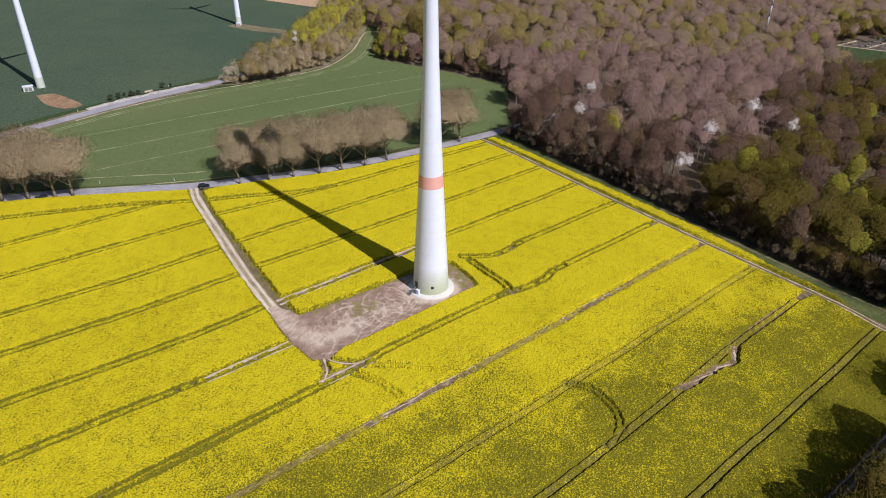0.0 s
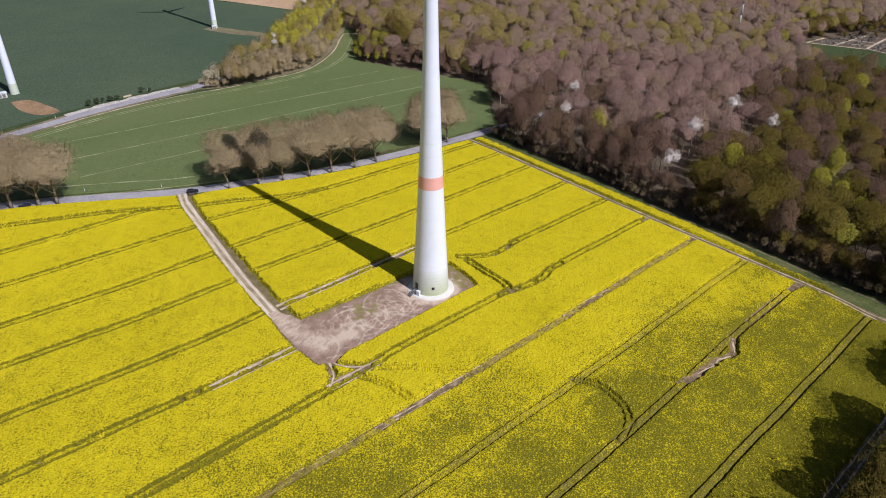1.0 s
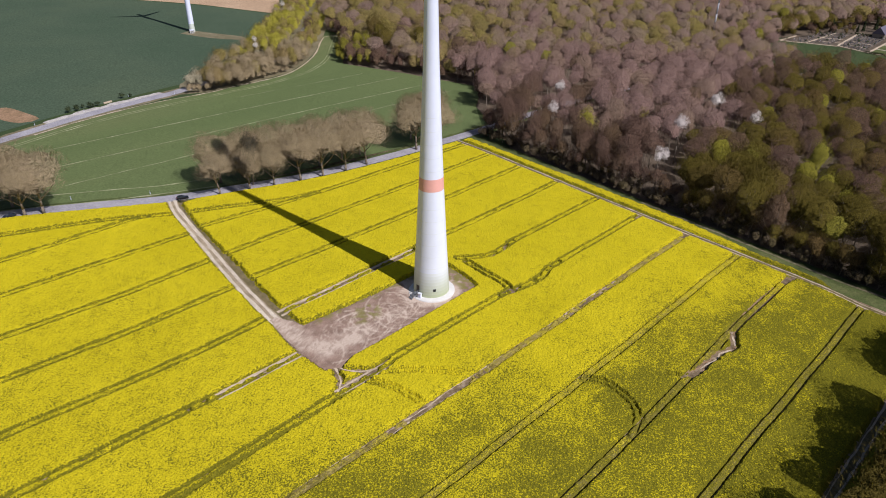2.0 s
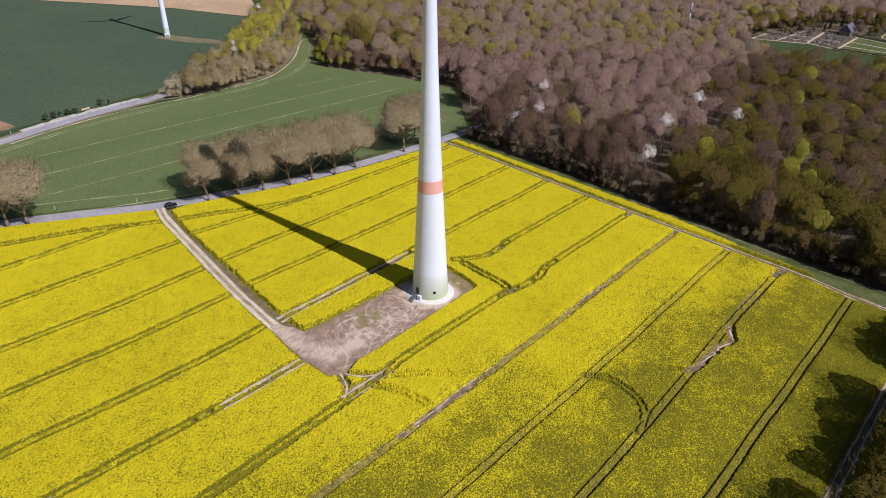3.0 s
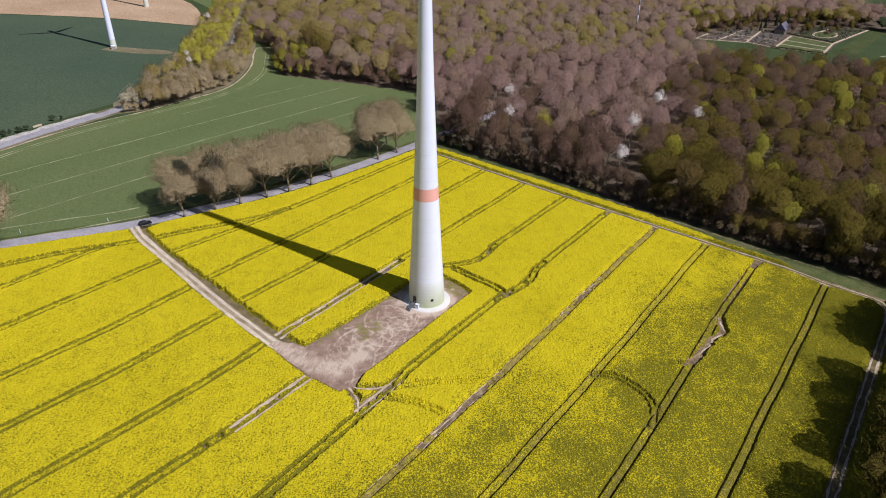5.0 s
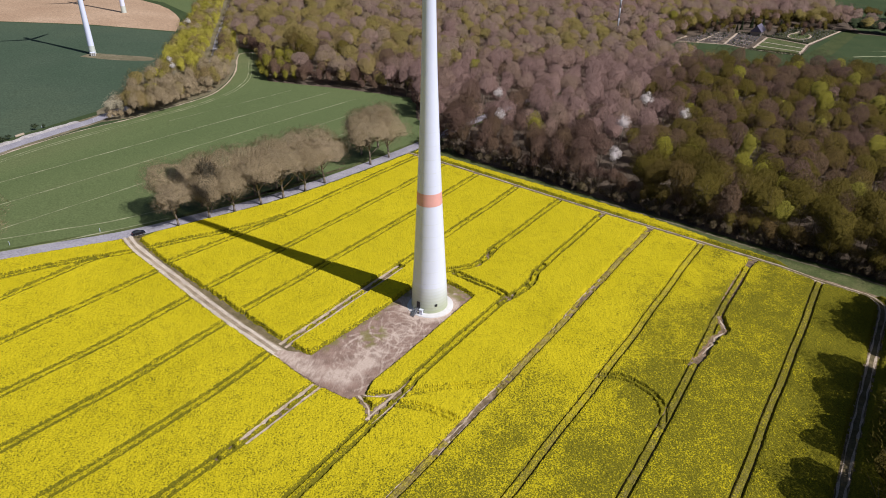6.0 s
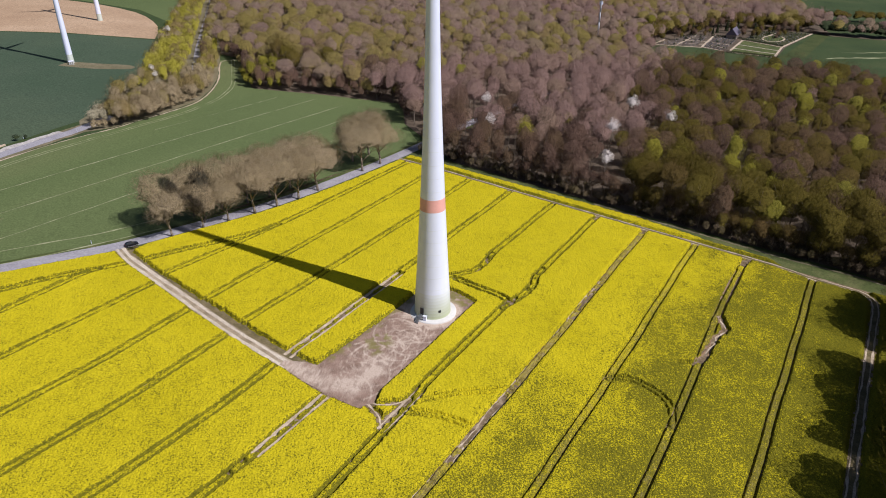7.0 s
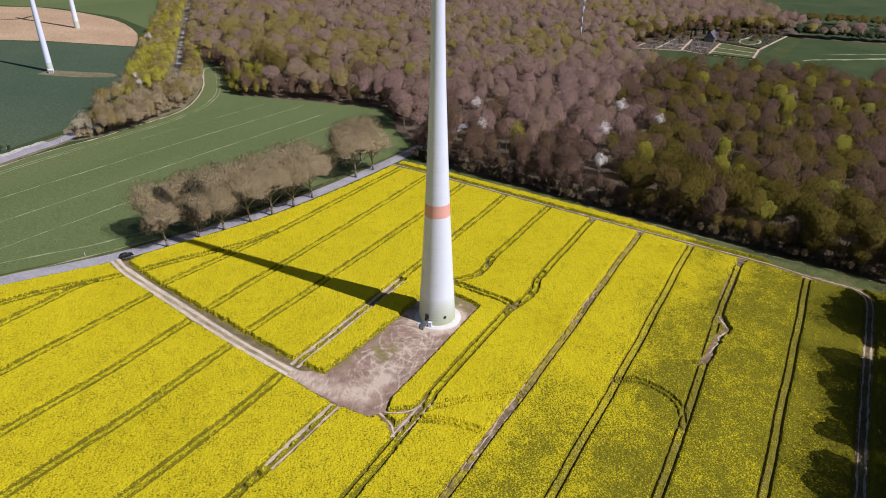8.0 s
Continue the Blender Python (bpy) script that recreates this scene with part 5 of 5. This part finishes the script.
for k, (p, w) in enumerate(((LAWN_Q + LAWN_Q[:1], 2.0), ([(347, 513), (392, 556), (400, 562)], 2.2), ([(345, 511), (305, 526), (330, 545)], 2.0), ([(325, 521), (376, 561)], 1.6), ([(357, 496), (347, 513)], 1.8), ([(367, 506), (356, 522), (330, 530)], 1.4), ([(428, 506), (516, 562)], 2.0), ([(380, 518), (368, 533), (350, 541)], 1.4), ([(440, 545), (480, 570)], 1.6))):
    for q0, q1 in zip(p, p[1:]):
        ribbon("cemetery_path", [q0, ((q0[0] + q1[0]) / 2, (q0[1] + q1[1]) / 2), q1], w, 0.15, M_RUT, "narrow pale gravel path in the cemetery", "path", 0.15, 100 + k)
for k, t in enumerate((0.3, 0.62)):
    a, b_, c_, d_ = [Vector((*q, 0)) for q in LAWN_Q]
    p0, p1 = a.lerp(d_, t), b_.lerp(c_, t)
    ribbon("cemetery_path", [(p0.x, p0.y), ((p0.x + p1.x) / 2, (p0.y + p1.y) / 2), (p1.x, p1.y)], 1.6, 0.16, M_GRAVEL, "narrow pale path across the lawn", "path", 0.1, 90 + k)
M_EDGING = land("weathered stone edging", (0.10, 0.08, 0.065), (0.20, 0.165, 0.14), (0.42, 0.38, 0.34), 0.35, 1.5)
M_STONE = paint("grey gravestone", (0.48, 0.46, 0.46), 0.5, 0.5, 0, 0.6, 0.2)
grave0 = root("gravestone", "grey gravestone on a cemetery plot", "gravestone", "gravestones")
bm = bmesh.new()
box(bm, (0.9, 0.25, 1.3), (0, 0, 0.55))
bmesh.ops.bevel(bm, geom=[e for e in bm.edges if e.verts[0].co.z > 1 and e.verts[1].co.z > 1], offset=0.15, segments=2, affect="EDGES")
part("headstone", bm, M_STONE, grave0)
bm = bmesh.new()
box(bm, (1.2, 2.2, 0.3), (0, -1.2, 0.12))
part("plot_edging", bm, M_EDGING, grave0, "pale stone plot edging")
spots = []
for Q, nu, nv, p in ((GRAVE_Q, 6, 15, 0.92), (LEFT_Q, 8, 9, 0.65), (BACK_Q, 9, 8, 0.7)):
    a, b_, c_, d_ = [Vector((*q, 0)) for q in Q]
    for i in range(nu):
        for j in range(nv):
            if rnd.random() < p:
                q = a.lerp(b_, (i + 0.5) / nu).lerp(d_.lerp(c_, (i + 0.5) / nu), (j + 0.5) / nv)
                spots.append((q.x + rnd.uniform(-0.6, 0.6), q.y + rnd.uniform(-0.6, 0.6)))
for k, (x, y) in enumerate(spots):
    m = Matrix.Translation(place(x, y, 0.1)) @ pose(0, 0, 0, 0, 0, 48 + rnd.choice((0, 90)) + rnd.uniform(-4, 4))
    if k == 0:
        grave0.matrix_world = m
    else:
        copy_thing(grave0, m)


def chapel(x, y, turn):
    c = root("chapel", "small cemetery chapel with a steep dark slate roof", "chapel", at=Matrix.Translation(place(x, y)) @ pose(0, 0, 0, 0, 0, turn))
    bm = bmesh.new()
    box(bm, (17, 9, 4.2), (0, 0, 1.9))
    part("wall", bm, paint("brown render", (0.30, 0.25, 0.21), 0.8), c)
    bm = bmesh.new()
    v = [bm.verts.new(p) for p in ((-9, -5.2, 3.7), (9, -5.2, 3.7), (9, 5.2, 3.7), (-9, 5.2, 3.7), (-9, 0, 9.4), (9, 0, 9.4))]
    for f in ((0, 1, 5, 4), (2, 3, 4, 5), (1, 2, 5), (3, 0, 4), (3, 2, 1, 0)):
        bm.faces.new([v[i] for i in f])
    part("roof", bm, paint("dark slate", (0.13, 0.115, 0.16), 0.6, 0.4), c, "dark slate gable roof")
    for s in (-1, 1):
        for k in range(4):
            bm = bmesh.new()
            box(bm, (1.0, 0.15, 2.4), (-6 + 4.0 * k, s * 4.52, 2.2))
            part("window", bm, M_GLASS, c)
    bm = bmesh.new()
    box(bm, (0.15, 2.0, 3.0), (8.55, 0, 1.5))
    part("door", bm, M_DARK, c)


chapel(408, 549, 40)


def hedge(name, label, a, b_, wide, high, n, seed, material=M_EVERGREEN):
    """A clipped hedge of many small leaves."""
    rng = np.random.RandomState(seed)
    a, b_ = np.array(a, float), np.array(b_, float)
    T = (b_ - a) / np.linalg.norm(b_ - a)
    N = np.array([-T[1], T[0]])
    xy = a + (b_ - a) * rng.rand(n, 1) + N * (rng.rand(n, 1) - 0.5) * wide
    P = np.c_[xy, rng.rand(n) ** 0.5 * high]
    V, F, N_ = slivers(rng, P, rng.normal(size=(n, 3)), 0.8, 0.5, 0.1, 1.0)
    V[:, 2] = np.maximum(V[:, 2], 0)
    tagged(new(name, tri_mesh(name, lay(V), F, [material])), label, "hedge", kind="stuff")


hedge("cemetery_hedge", "dark clipped hedge along the cemetery", (355, 491), (389, 466), 1.6, 1.8, 900, 3)
hedge("cemetery_hedge", "dark clipped hedge beside the cemetery lawn", (410, 539), (430, 507), 1.2, 1.5, 700, 4)
hedge("cemetery_hedge", "dark clipped hedge behind the graves", (390, 557), (412, 541), 1.2, 1.6, 600, 5)
sh_q = [(rnd.choice((GRAVE_Q, LEFT_Q, BACK_Q, BACK_Q)), rnd.random(), rnd.random()) for k in range(110)]
sh_p = [Vector((*q[0], 0)).lerp(Vector((*q[1], 0)), s).lerp(Vector((*q[3], 0)).lerp(Vector((*q[2], 0)), s), t) for q, s, t in sh_q]
thicket("cemetery_shrubs", "small dark shrubs among the graves", "shrubs", np.array([q.x for q in sh_p]), np.array([q.y for q in sh_p]), shrub, M_EVERGREEN, 12, 0.3, 0.9)
# evergreens among the graves
conifer0 = root("conifer", "dark narrow conifer in the cemetery", "tree", "conifers in the cemetery")
rng = np.random.RandomState(5)
hh = 11 * (1 - rng.rand(1500) ** 0.6)
aa = rng.rand(1500) * 6.283
rr = (1.9 * (1 - hh / 11.5)) * rng.rand(1500) ** 0.4
Pc = np.c_[np.cos(aa) * rr, np.sin(aa) * rr, hh + 0.4]
Vc, Fc, Nc = slivers(rng, Pc, np.c_[np.cos(aa), np.sin(aa), 0.2 * np.ones(1500)], 0.7, 0.3, 0.2, 0.5)
cr = new("crown", tri_mesh("crown", Vc, Fc, [M_EVERGREEN], normals=Nc))
cr.parent = conifer0
bm = bmesh.new()
tube(bm, (0, 0, -0.3), (0, 0, 9), 0.2, 0.04, 6)
part("trunk", bm, M_BARK, conifer0)
for k, (x, y, s) in enumerate([(372, 563, 0.9), (377, 567, 0.7), (428, 576, 1.0), (433, 574, 0.9), (424, 579, 1.0), (452, 572, 0.8), (436, 556, 0.5), (476, 573, 0.7), (462, 562, 0.5), (398, 566, 0.6), (406, 570, 0.8)]):
    if k == 0:
        conifer0.matrix_world = Matrix.Translation(place(x, y))
    else:
        c = copy_thing(conifer0, Matrix.Translation(place(x, y)) @ pose(0, 0, 0, 0, 0, 40 * k))
        c.scale = (s, s, s)
for x, y, s, kind in [(516, 578, 0.9, "leaf"), (521, 574, 0.8, "leaf"), (318, 532, 0.5, "bud"), (340, 545, 0.55, "bare"), (356, 556, 0.6, "bud"), (384, 566, 0.6, "bud"), (412, 574, 0.7, "bare"), (441, 570, 0.65, "bud"), (447, 578, 0.7, "bare"), (458, 572, 0.6, "bud"), (484, 568, 0.6, "bare"), (498, 566, 0.55, "bud"), (470, 560, 0.45, "bare"), (490, 556, 0.4, "bud"), (452, 540, 0.35, "bare"), (420, 566, 0.7, "bud"), (400, 572, 0.75, "bare")]:
    grow(kind, x, y, s)
for k in range(34):
    a, b_, c_, d_ = [Vector((*q, 0)) for q in (BACK_Q if k % 3 else LEFT_Q)]
    q = a.lerp(b_, rnd.random()).lerp(d_.lerp(c_, rnd.random()), rnd.uniform(0.35, 1.1))
    grow(rnd.choice(["bud", "bare"]), q.x, q.y, rnd.uniform(0.3, 0.55))
# trees behind the cemetery and between the far meadows
for k, (pts, n, lo, hi, m, label) in enumerate((([(296, 528), (330, 552), (372, 573), (430, 598), (472, 586), (520, 570)], 200, 0.55, 0.95, M_BUD, "trees turning green behind the cemetery"),
                                               ([(526, 556), (600, 523), (720, 470)], 260, 0.5, 0.85, M_EVERGREEN, "distant dark tree line between meadows"),
                                               ([(560, 640), (690, 600), (830, 560)], 130, 0.45, 0.8, M_BUD, "distant olive tree line between meadows"))):
    t = np.linspace(0, 1, n) * (len(pts) - 1)
    X = np.interp(t, range(len(pts)), [q[0] for q in pts]) + rs.normal(size=n) * 5
    Y = np.interp(t, range(len(pts)), [q[1] for q in pts]) + np.abs(rs.normal(size=n)) * 6
    thicket("far_tree_line", label, "tree line", X, Y, dim_leaf if k else dim_bare, m, 30 + k, lo, hi)
ribbon("far_path", curve_through([(560, 600), (640, 575), (760, 535), (900, 500)], 20), 3, 0.1, M_RUT, "pale path between distant meadows", "path", 0.3, 95)
for k, (v0, v1) in enumerate((((436, 462), (640, 446)), ((470, 480), (600, 466)))):
    ribbon("meadow_patch", curve_through([v0, ((v0[0] + v1[0]) / 2, (v0[1] + v1[1]) / 2 + 2), v1], 8), 3 - k, 0.1, M_PALE, "pale dry streak in the meadow", "meadow", 1.5, 96 + k)
